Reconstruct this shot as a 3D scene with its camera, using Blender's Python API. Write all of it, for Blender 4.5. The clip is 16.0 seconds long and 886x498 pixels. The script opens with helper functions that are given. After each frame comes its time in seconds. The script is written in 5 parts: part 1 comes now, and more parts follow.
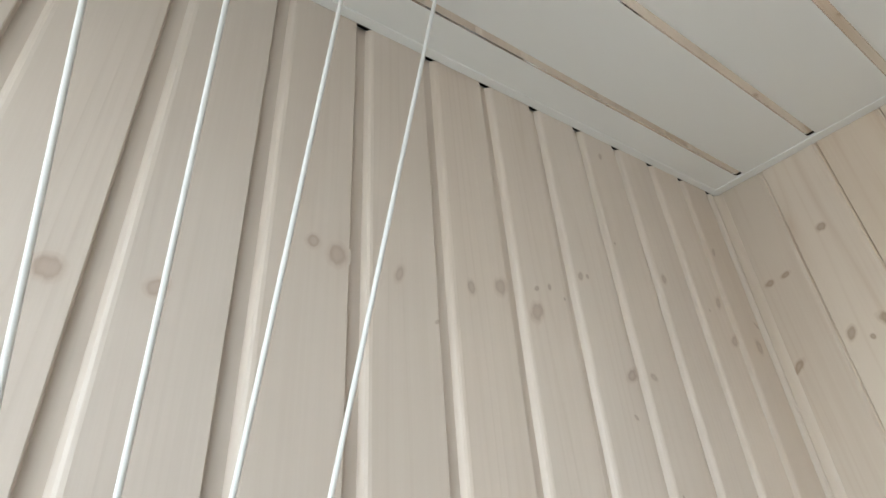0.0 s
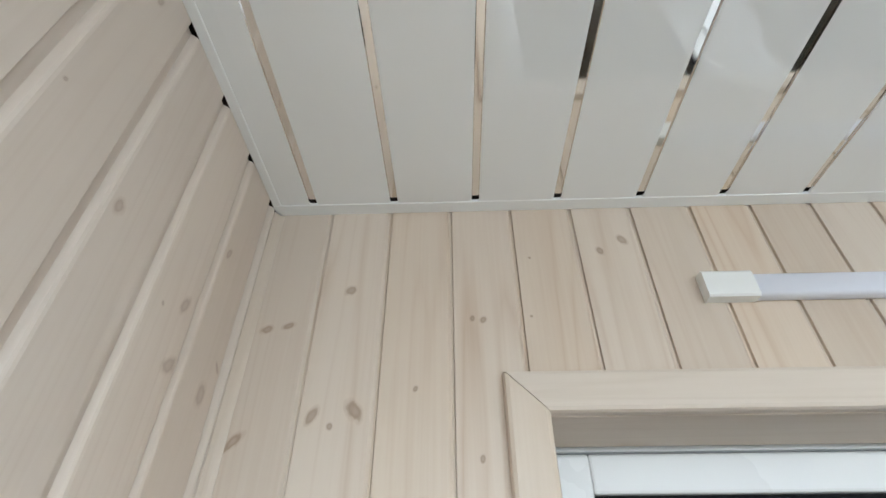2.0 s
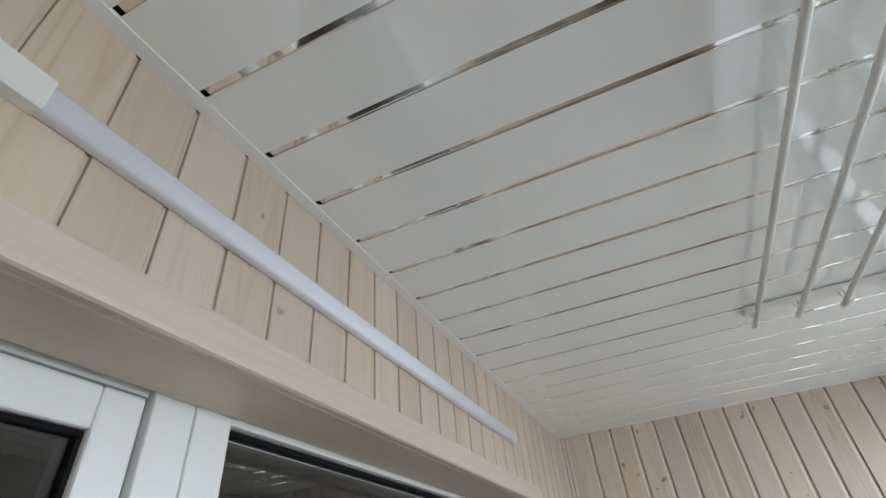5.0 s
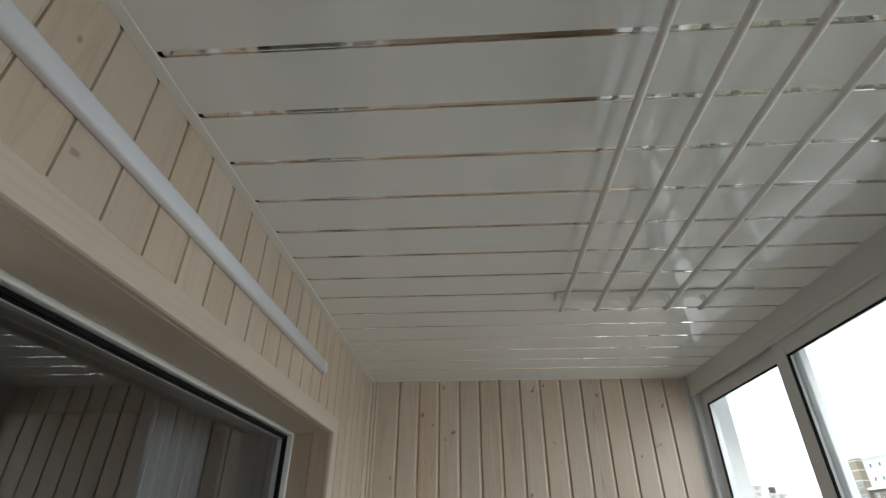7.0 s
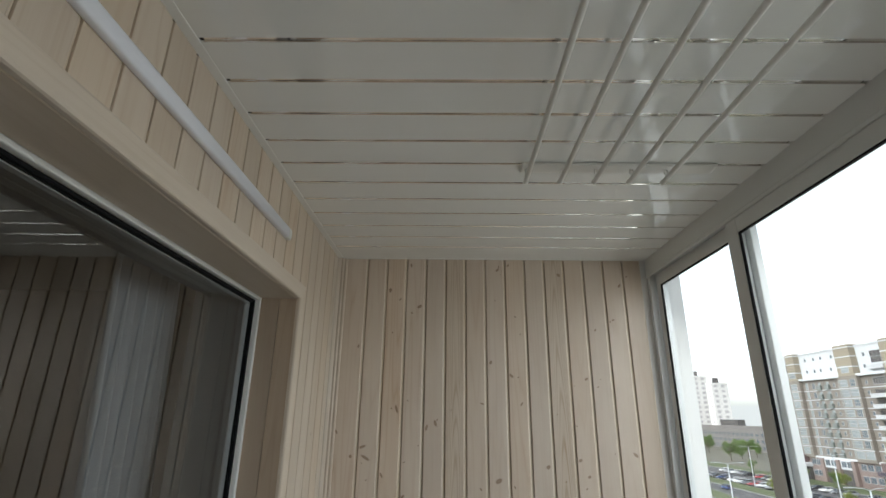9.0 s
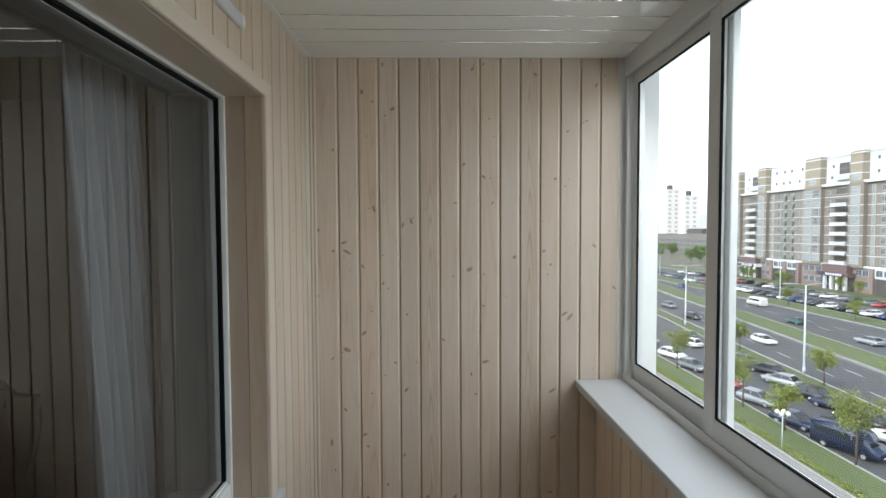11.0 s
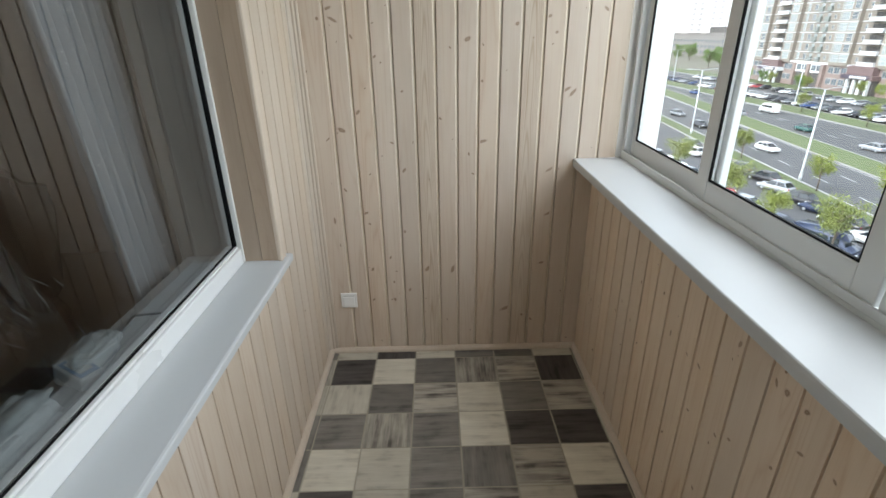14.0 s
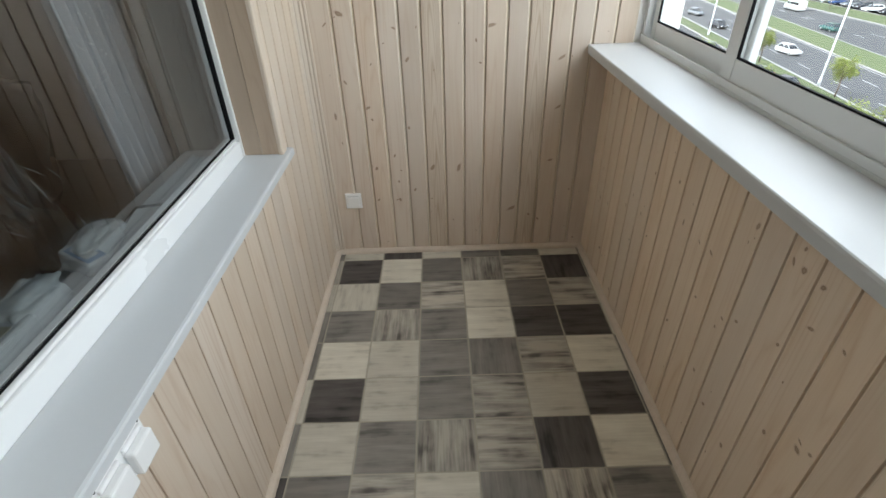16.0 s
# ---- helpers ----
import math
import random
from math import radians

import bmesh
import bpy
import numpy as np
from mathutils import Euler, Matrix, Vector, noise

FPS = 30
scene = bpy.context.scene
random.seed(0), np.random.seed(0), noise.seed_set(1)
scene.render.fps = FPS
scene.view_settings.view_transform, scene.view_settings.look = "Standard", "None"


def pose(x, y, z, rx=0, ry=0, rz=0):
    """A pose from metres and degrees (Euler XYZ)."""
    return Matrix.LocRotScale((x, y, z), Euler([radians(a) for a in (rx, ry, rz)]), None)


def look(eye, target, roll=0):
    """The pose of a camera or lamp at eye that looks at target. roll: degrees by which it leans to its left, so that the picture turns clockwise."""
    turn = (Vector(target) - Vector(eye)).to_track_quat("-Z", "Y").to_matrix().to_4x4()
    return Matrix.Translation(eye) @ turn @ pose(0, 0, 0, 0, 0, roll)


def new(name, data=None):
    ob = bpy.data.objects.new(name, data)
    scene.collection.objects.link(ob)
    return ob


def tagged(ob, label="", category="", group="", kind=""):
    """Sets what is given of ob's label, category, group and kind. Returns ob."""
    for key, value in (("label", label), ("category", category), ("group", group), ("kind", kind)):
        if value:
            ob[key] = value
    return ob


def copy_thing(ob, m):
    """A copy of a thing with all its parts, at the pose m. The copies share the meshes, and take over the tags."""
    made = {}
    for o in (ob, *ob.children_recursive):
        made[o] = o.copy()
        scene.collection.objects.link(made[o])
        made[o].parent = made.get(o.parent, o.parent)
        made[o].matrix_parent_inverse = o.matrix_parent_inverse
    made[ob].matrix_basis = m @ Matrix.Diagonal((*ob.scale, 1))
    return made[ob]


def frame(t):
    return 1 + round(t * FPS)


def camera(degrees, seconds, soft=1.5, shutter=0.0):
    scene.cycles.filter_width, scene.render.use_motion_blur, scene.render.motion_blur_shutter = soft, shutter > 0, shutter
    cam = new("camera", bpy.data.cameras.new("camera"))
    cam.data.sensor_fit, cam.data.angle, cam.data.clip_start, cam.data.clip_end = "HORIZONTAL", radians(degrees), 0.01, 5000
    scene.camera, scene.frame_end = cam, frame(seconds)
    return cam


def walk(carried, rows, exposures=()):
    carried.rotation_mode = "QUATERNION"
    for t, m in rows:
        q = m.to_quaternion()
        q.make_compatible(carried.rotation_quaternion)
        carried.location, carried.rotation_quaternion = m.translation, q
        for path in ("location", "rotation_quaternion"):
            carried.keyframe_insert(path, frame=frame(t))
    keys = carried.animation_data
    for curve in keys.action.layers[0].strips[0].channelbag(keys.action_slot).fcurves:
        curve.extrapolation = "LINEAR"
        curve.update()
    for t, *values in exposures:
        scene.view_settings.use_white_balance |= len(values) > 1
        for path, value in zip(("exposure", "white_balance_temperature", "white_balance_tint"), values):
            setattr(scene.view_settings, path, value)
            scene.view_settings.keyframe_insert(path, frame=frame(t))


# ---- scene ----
cam = camera(84.1, 16.0)
PATH = [
    (0, (0.906, 0.354, 1.924), (-0.097, -1.08, 2.892), -4.2),
    (0.5, (0.806, 0.321, 1.918), (-0.443, -0.867, 2.932), 0.4),
    (1, (0.709, 0.287, 1.923), (-0.725, -0.565, 3.028), 1.4),
    (1.5, (0.614, 0.265, 1.929), (-0.922, -0.186, 3.129), 0.1),
    (2, (0.5611, 0.2734, 1.932), (-1.0131, 0.228, 3.1646), -0.23),
    (2.5, (0.5486, 0.286, 1.9303), (-0.992, 0.5241, 3.1834), -0.64),
    (3, (0.553, 0.314, 1.921), (-0.923, 0.799, 3.18), -1.0),
    (3.5, (0.565, 0.398, 1.906), (-0.828, 1.106, 3.155), 1.6),
    (4, (0.502, 0.454, 1.904), (-0.684, 1.474, 3.15), -1.1),
    (4.5, (0.451, 0.51, 1.895), (-0.418, 1.82, 3.13), -6.5),
    (5, (0.433, 0.548, 1.883), (-0.153, 2.053, 3.062), -5.6),
    (5.2, (0.432, 0.559, 1.876), (-0.064, 2.106, 3.043), -5.2),
    (7.3, (0.48, 0.593, 1.832), (0.389, 2.336, 2.808), 0.6),
    (7.5, (0.484, 0.597, 1.827), (0.403, 2.355, 2.777), 0.6),
    (8, (0.491, 0.614, 1.807), (0.441, 2.413, 2.678), 0.4),
    (8.5, (0.502, 0.624, 1.786), (0.455, 2.463, 2.569), 0.5),
    (9, (0.512, 0.64, 1.757), (0.485, 2.533, 2.402), 0.7),
    (9.2, (0.504, 0.644, 1.757), (0.503, 2.561, 2.326), 0.6),
    (11.3, (0.569, 0.611, 1.663), (0.609, 2.604, 1.504), -0.3),
    (11.5, (0.576, 0.602, 1.645), (0.612, 2.591, 1.435), -0.5),
    (12, (0.598, 0.606, 1.623), (0.614, 2.572, 1.258), -0.7),
    (12.5, (0.59, 0.61, 1.594), (0.606, 2.543, 1.08), -0.9),
    (13, (0.587, 0.622, 1.575), (0.602, 2.516, 0.934), -1.0),
    (13.5, (0.583, 0.629, 1.555), (0.603, 2.488, 0.817), -1.0),
    (14, (0.578, 0.631, 1.54), (0.598, 2.461, 0.732), -1.0),
    (14.5, (0.574, 0.637, 1.526), (0.59, 2.431, 0.643), -1.2),
    (15, (0.57, 0.644, 1.497), (0.58, 2.393, 0.528), -1.6),
    (15.5, (0.565, 0.64, 1.476), (0.569, 2.345, 0.43), -1.7),
    (16, (0.561, 0.634, 1.458), (0.56, 2.296, 0.345), -1.8),
]
walk(cam, [(t, look(eye, target, roll)) for t, eye, target, roll in PATH],
     [(0, 2.18, 6080, 6), (0.5, 2.20, 5880, 6), (2, 2.36, 5750, 6), (4, 2.38, 5680, 6), (5.2, 1.72, 5850, 6), (7.5, 1.02, 6300, 5), (9, 0.96, 6300, 5), (11.5, 1.24, 6150, 5), (16, 1.86, 6150, 4)])

# ---- daylight ----
world = bpy.data.worlds.new("sky")
scene.world = world
world.use_nodes = True
wn = world.node_tree
sky = wn.nodes.new("ShaderNodeTexSky")
sky.sky_type = 'NISHITA'
sky.sun_disc = False
sky.sun_elevation, sky.sun_rotation = radians(48), radians(250)
sky.air_density, sky.dust_density, sky.ozone_density = 1.0, 2.5, 1.0
haze = wn.nodes.new("ShaderNodeHueSaturation")
haze.inputs["Saturation"].default_value, haze.inputs["Value"].default_value = 0.30, 1.65
wn.links.new(sky.outputs[0], haze.inputs["Color"])
cloud = wn.nodes.new("ShaderNodeMix")  # the overcast is nowhere darker than its pale horizon
cloud.data_type, cloud.blend_type = 'RGBA', 'LIGHTEN'
cloud.inputs[0].default_value, cloud.inputs[7].default_value = 1.0, (3.2, 3.25, 3.3, 1)
wn.links.new(haze.outputs[0], cloud.inputs[6])
wn.links.new(cloud.outputs[2], wn.nodes["Background"].inputs[0])
wn.nodes["Background"].inputs[1].default_value = 0.15
sun = new("sun", bpy.data.lights.new("sun", 'SUN'))
sun.data.energy, sun.data.angle, sun.data.color = 0.35, radians(25), (1.0, 0.97, 0.93)
sun.matrix_world = look((0, 0, 50), (math.sin(radians(70)) * 45, math.cos(radians(70)) * 45 * 1.0, 0))

# added area lamp outside the window, lifts the sky's light indoors
glow = new("window_sky_fill", bpy.data.lights.new("window_sky_fill", 'AREA'))
glow.data.shape, glow.data.size, glow.data.size_y = 'RECTANGLE', 2.60, 0.95
glow.data.energy, glow.data.color = 8.2, (1.0, 0.985, 0.97)
glow.matrix_world = look((1.90, 1.46, 1.98), (0.92, 1.48, 0.75))

# ---- plan, in metres: x across the loggia, y along it ----
LEN, HIGH = 2.808, 2.445          # length, ceiling height
OUT = 1.29                        # face of the parapet cladding
SILL_OUT, SILL_IN = 1.011, 0.795  # tops of the two sills
OPEN0, OPEN1, HEAD = 0.378, 2.250, 2.126  # opening to the flat
GROUND, K = -18.2, 1.3           # street level; stretch of the street plan


# ---- materials ----
def material(name, colour, rough=0.5, metal=0.0, spread=0.0, grain=0.0, scale=6.0, bump=0.0, spec=0.5):
    """A plain surface with blotches (spread), fine grain and relief."""
    m = bpy.data.materials.new(name)
    m.use_nodes = True
    t = m.node_tree
    b = t.nodes["Principled BSDF"]
    b.inputs["Roughness"].default_value, b.inputs["Metallic"].default_value = rough, metal
    b.inputs["Specular IOR Level"].default_value = spec
    b.inputs["Base Color"].default_value = (*colour, 1)
    if spread or grain or bump:
        co = t.nodes.new("ShaderNodeTexCoord")
        n1 = t.nodes.new("ShaderNodeTexNoise")
        n1.inputs["Scale"].default_value, n1.inputs["Detail"].default_value = scale, 5
        n2 = t.nodes.new("ShaderNodeTexNoise")
        n2.inputs["Scale"].default_value, n2.inputs["Detail"].default_value = scale * 25, 3
        for n in (n1, n2):
            t.links.new(co.outputs["Object"], n.inputs["Vector"])
        info = t.nodes.new("ShaderNodeObjectInfo")
        total = calc(t, 'ADD', calc(t, 'MULTIPLY', calc(t, 'SUBTRACT', n1.outputs[0], 0.5), 2 * spread),
                     calc(t, 'MULTIPLY', calc(t, 'SUBTRACT', n2.outputs[0], 0.5), 2 * grain))
        total = calc(t, 'ADD', total, calc(t, 'MULTIPLY', calc(t, 'SUBTRACT', info.outputs["Random"], 0.5), spread * 0.6))
        hsv = t.nodes.new("ShaderNodeHueSaturation")
        hsv.inputs["Color"].default_value = (*colour, 1)
        t.links.new(calc(t, 'ADD', total, 1.0), hsv.inputs["Value"])
        t.links.new(hsv.outputs[0], b.inputs["Base Color"])
        rr = calc(t, 'ADD', calc(t, 'MULTIPLY', calc(t, 'SUBTRACT', n1.outputs[0], 0.5), 0.25 * rough), rough)
        t.links.new(rr, b.inputs["Roughness"])
        if bump:
            bp = t.nodes.new("ShaderNodeBump")
            bp.inputs["Strength"].default_value, bp.inputs["Distance"].default_value = bump, 0.002
            t.links.new(n2.outputs[0], bp.inputs["Height"])
            t.links.new(bp.outputs[0], b.inputs["Normal"])
    return m


def calc(t, op, a, b=None, clamp=False):
    n = t.nodes.new("ShaderNodeMath")
    n.operation, n.use_clamp = op, clamp
    for i, v in enumerate((a, b)):
        if v is None:
            continue
        if isinstance(v, (int, float)):
            n.inputs[i].default_value = v
        else:
            t.links.new(v, n.inputs[i])
    return n.outputs[0]


def blend(t, fac, a, b):
    n = t.nodes.new("ShaderNodeMix")
    n.data_type = 'RGBA'
    for i, v in ((0, fac), (6, a), (7, b)):
        if isinstance(v, (int, float)):
            n.inputs[i].default_value = v
        elif isinstance(v, tuple):
            n.inputs[i].default_value = (*v, 1)
        else:
            t.links.new(v, n.inputs[i])
    return n.outputs[2]


def pine(name, light, dark, figure=0.9, knot=(0.20, 0.12, 0.075), rough=0.42, arches=0.0):
    """Whitewashed pine: grain along the local z axis, cathedral figure, knots where the 'knot' map lies inside the unit circle."""
    m = bpy.data.materials.new(name)
    m.use_nodes = True
    t = m.node_tree
    b = t.nodes["Principled BSDF"]
    co, info = t.nodes.new("ShaderNodeTexCoord"), t.nodes.new("ShaderNodeObjectInfo")
    shift = t.nodes.new("ShaderNodeVectorMath")
    shift.operation = 'MULTIPLY_ADD'
    comb = t.nodes.new("ShaderNodeCombineXYZ")
    for i, k in enumerate((7.3, 3.1, 23.0)):
        t.links.new(calc(t, 'MULTIPLY', info.outputs["Random"], k), comb.inputs[i])
    shift.inputs[1].default_value = (1, 1, 1)
    t.links.new(co.outputs["Object"], shift.inputs[0])
    t.links.new(comb.outputs[0], shift.inputs[2])

    def noise_at(sx, sz, detail, dist=0.0):
        mp, n = t.nodes.new("ShaderNodeMapping"), t.nodes.new("ShaderNodeTexNoise")
        mp.inputs["Scale"].default_value = (sx, sx, sz)
        n.inputs["Scale"].default_value, n.inputs["Detail"].default_value, n.inputs["Distortion"].default_value = 1, detail, dist
        t.links.new(shift.outputs[0], mp.inputs["Vector"])
        t.links.new(mp.outputs[0], n.inputs["Vector"])
        return n.outputs[0]

    broad, fine, wash = noise_at(11, 0.55, 1.5), noise_at(260, 5, 3), noise_at(16, 2.2, 4)
    rings = calc(t, 'ABSOLUTE', calc(t, 'SINE', calc(t, 'MULTIPLY', broad, 42.0)))
    rings = calc(t, 'POWER', calc(t, 'SUBTRACT', 1.0, rings), 2.2)
    amount = calc(t, 'MULTIPLY', rings, calc(t, 'MULTIPLY', calc(t, 'ADD', info.outputs["Random"], 0.35), figure))
    amount = calc(t, 'MULTIPLY', amount, wash)
    amount = calc(t, 'ADD', amount, calc(t, 'MULTIPLY', calc(t, 'SUBTRACT', fine, 0.45), 0.42))
    amount = calc(t, 'ADD', amount, calc(t, 'MULTIPLY', calc(t, 'SUBTRACT', wash, 0.45), 0.75), clamp=True)
    if arches:
        # nested arches of flat-sawn grain about the middle of the board
        sep = t.nodes.new("ShaderNodeSeparateXYZ")
        t.links.new(co.outputs["Object"], sep.inputs[0])
        across = calc(t, 'DIVIDE', calc(t, 'ADD', calc(t, 'SUBTRACT', sep.outputs[0], 0.043), calc(t, 'MULTIPLY', calc(t, 'SUBTRACT', noise_at(1.2, 1.6, 2), 0.5), 0.03)), 0.030)
        along = calc(t, 'ADD', calc(t, 'MULTIPLY', sep.outputs[2], 5.5), calc(t, 'MULTIPLY', noise_at(5, 1.4, 2), 5.0))
        phase = calc(t, 'ADD', calc(t, 'MULTIPLY', calc(t, 'MULTIPLY', across, across), 4.2), along)
        line = calc(t, 'POWER', calc(t, 'ABSOLUTE', calc(t, 'SINE', calc(t, 'MULTIPLY', phase, 2.6))), 7.0)
        amount = calc(t, 'ADD', amount, calc(t, 'MULTIPLY', calc(t, 'MULTIPLY', line, arches), calc(t, 'ADD', wash, 0.2)), clamp=True)
    wood = blend(t, amount, light, dark)
    hsv = t.nodes.new("ShaderNodeHueSaturation")
    t.links.new(wood, hsv.inputs["Color"])
    t.links.new(calc(t, 'ADD', calc(t, 'MULTIPLY', info.outputs["Random"], 0.12), 0.93), hsv.inputs["Value"])
    t.links.new(calc(t, 'ADD', calc(t, 'MULTIPLY', calc(t, 'FRACT', calc(t, 'MULTIPLY', info.outputs["Random"], 7.7)), 0.20), 0.92), hsv.inputs["Saturation"])
    uv = t.nodes.new("ShaderNodeUVMap")
    uv.uv_map = "knot"
    ln = t.nodes.new("ShaderNodeVectorMath")
    ln.operation = 'LENGTH'
    t.links.new(uv.outputs[0], ln.inputs[0])
    wob = noise_at(120, 60, 3)
    rad = calc(t, 'ADD', ln.outputs["Value"], calc(t, 'MULTIPLY', calc(t, 'SUBTRACT', wob, 0.5), 0.7))
    halo = calc(t, 'MULTIPLY', calc(t, 'SUBTRACT', 0.98, rad), 2.4, clamp=True)
    core = calc(t, 'MULTIPLY', calc(t, 'SUBTRACT', 0.66, rad), 5.0, clamp=True)
    heart = calc(t, 'MULTIPLY', calc(t, 'SUBTRACT', 0.42, rad), 4.0, clamp=True)
    core = calc(t, 'SUBTRACT', core, calc(t, 'MULTIPLY', heart, calc(t, 'MULTIPLY', wash, 0.75)), clamp=True)
    mid = tuple(0.55 * d + 0.45 * k for d, k in zip(dark, knot))
    col = blend(t, calc(t, 'MULTIPLY', halo, 0.55), hsv.outputs[0], mid)
    col = blend(t, calc(t, 'MULTIPLY', core, calc(t, 'ADD', calc(t, 'MULTIPLY', wash, 0.9), 0.22)), col, knot)
    t.links.new(col, b.inputs["Base Color"])
    b.inputs["Roughness"].default_value, b.inputs["Specular IOR Level"].default_value = rough, 0.35
    bp = t.nodes.new("ShaderNodeBump")
    bp.inputs["Strength"].default_value, bp.inputs["Distance"].default_value = 0.25, 0.0006
    t.links.new(calc(t, 'ADD', fine, calc(t, 'MULTIPLY', rings, 0.5)), bp.inputs["Height"])
    t.links.new(bp.outputs[0], b.inputs["Normal"])
    return m


def clear_glass(name, tint=(1, 1, 1), ior=1.5):
    m = bpy.data.materials.new(name)
    m.use_nodes = True
    t = m.node_tree
    t.nodes.clear()
    out, mix = t.nodes.new("ShaderNodeOutputMaterial"), t.nodes.new("ShaderNodeMixShader")
    tr, gl, fr = t.nodes.new("ShaderNodeBsdfTransparent"), t.nodes.new("ShaderNodeBsdfGlossy"), t.nodes.new("ShaderNodeFresnel")
    tr.inputs[0].default_value = (*tint, 1)
    gl.inputs["Roughness"].default_value = 0.0
    fr.inputs[0].default_value = ior
    t.links.new(fr.outputs[0], mix.inputs[0])
    t.links.new(tr.outputs[0], mix.inputs[1])
    t.links.new(gl.outputs[0], mix.inputs[2])
    t.links.new(mix.outputs[0], out.inputs[0])
    return m


def see_through(name, tint):
    m = bpy.data.materials.new(name)
    m.use_nodes = True
    t = m.node_tree
    t.nodes.clear()
    out, tr = t.nodes.new("ShaderNodeOutputMaterial"), t.nodes.new("ShaderNodeBsdfTransparent")
    tr.inputs[0].default_value = (*tint, 1)
    t.links.new(tr.outputs[0], out.inputs[0])
    return m


PINE_INNER = pine("lightly_knotted_pine", (0.64, 0.546, 0.445), (0.50, 0.37, 0.262), figure=0.65, knot=(0.31, 0.225, 0.16))
PINE_NEAR = pine("pale_washed_pine", (0.656, 0.576, 0.495), (0.554, 0.462, 0.378), figure=0.38, knot=(0.41, 0.32, 0.255))
PINE = pine("whitewashed_pine", (0.665, 0.565, 0.465), (0.52, 0.375, 0.262), figure=0.6, knot=(0.20, 0.115, 0.065))
PINE_FIGURED = pine("figured_pine", (0.66, 0.572, 0.475), (0.466, 0.352, 0.251), figure=0.7, knot=(0.24, 0.15, 0.09), arches=0.75)
# parapet's copy of the pine, lightened and warmed to carry bounced light
PINE_OUTER_LIT = pine("bounce_lit_pine", (0.76, 0.635, 0.505), (0.60, 0.44, 0.30), figure=0.6, knot=(0.24, 0.14, 0.08))
PINE_LIP = pine("bare_pine_tongue", (0.739, 0.651, 0.506), (0.651, 0.537, 0.387), figure=0.2)
# tan reveal wood, darkened further for the shade on the far jamb
PINE_REVEAL_SHADED = pine("shaded_tan_pine", (0.46, 0.36, 0.27), (0.345, 0.25, 0.172), figure=0.4)
PINE_TRIM = pine("pine_trim", (0.635, 0.548, 0.455), (0.515, 0.418, 0.315), figure=0.45)
PVC = material("white_pvc", (0.79, 0.795, 0.785), 0.28, spread=0.015, scale=3)
PVC_SILL = material("pvc_sill", (0.585, 0.60, 0.61), 0.40, spread=0.02, grain=0.01, scale=4, bump=0.05)
GLOSSY = material("glossy_ceiling_panel", (0.86, 0.87, 0.855), 0.028, spread=0.02, scale=2.0, spec=0.9)
CHROME = material("mirror_strip", (0.82, 0.80, 0.77), 0.06, 1.0, spread=0.02)
ALU = material("painted_aluminium", (0.66, 0.67, 0.66), 0.35, spread=0.02, scale=5)
RUBBER = material("black_gasket", (0.008, 0.008, 0.009), 0.8, spread=0.1, spec=0.15)
DARKGAP = material("dark_notch", (0.03, 0.022, 0.018), 0.8, spread=0.1)
DIFFUSER = material("lamp_diffuser", (0.86, 0.88, 0.96), 0.35, spread=0.01)
CAP = material("lamp_cap", (0.80, 0.80, 0.77), 0.35, spread=0.01)
ROD = material("white_rod_enamel", (0.78, 0.77, 0.74), 0.3, spread=0.02)
SOCKET = material("white_socket_plastic", (0.90, 0.90, 0.89), 0.25, spread=0.01)
STRING = material("white_cord", (0.80, 0.80, 0.78), 0.8, grain=0.1, scale=60)
PLASTER = material("painted_plaster", (0.72, 0.70, 0.67), 0.8, spread=0.05, grain=0.03, scale=3, bump=0.2)
STUCCO = material("white_stucco", (0.80, 0.79, 0.77), 0.85, spread=0.06, grain=0.05, scale=4, bump=0.4)
CLEAR = see_through("clear_pane_body", (.98, .985, .985))
GLASS = clear_glass("window_glass", (0.97, 0.98, 0.98))
GLASS_ROOM = clear_glass("double_glazing", (0.87, 0.91, 0.92), 2.4)


# ---- mesh helpers ----
def mesh_of(name, bm, mats):
    me = bpy.data.meshes.new(name)
    bm.to_mesh(me)
    bm.free()
    for m in mats if isinstance(mats, (list, tuple)) else [mats]:
        me.materials.append(m)
    return me


def part(name, bm, mats, parent=None, label=""):
    ob = new(name, mesh_of(name, bm, mats))
    ob.parent = parent
    return tagged(ob, label)


def base(name, at=(0, 0, 0), label="", category="", group="", kind=""):
    """The empty at a thing's base that holds its parts."""
    ob = new(name)
    ob.location = at
    return tagged(ob, label, category, group, kind)


def add_box(bm, lo, hi, bevel=0.0, slot=0):
    r = bmesh.ops.create_cube(bm, size=1)
    size = [b - a for a, b in zip(lo, hi)]
    mid = [(a + b) / 2 for a, b in zip(lo, hi)]
    bmesh.ops.transform(bm, matrix=Matrix.Translation(mid) @ Matrix.Diagonal((*size, 1)), verts=r["verts"])
    faces = {f for v in r["verts"] for f in v.link_faces}
    if bevel:
        edges = list({e for v in r["verts"] for e in v.link_edges})
        out = bmesh.ops.bevel(bm, geom=edges, offset=bevel, segments=2, affect='EDGES', profile=0.5)
        faces |= set(out["faces"])
    for f in faces:
        if f.is_valid:
            f.material_index = slot
    return bm


def glass_slab(lo, hi, side):
    """A pane whose gloss lies on the face that looks along x * side; the rest lets light pass."""
    bm = add_box(bmesh.new(), lo, hi)
    for f in bm.faces:
        f.material_index = 1 if f.normal.x * side > 0.5 else 0
    return bm


def boxes(*items, bevel=0.0):
    bm = bmesh.new()
    for it in items:
        add_box(bm, it[0], it[1], it[2] if len(it) > 2 else bevel)
    return bm


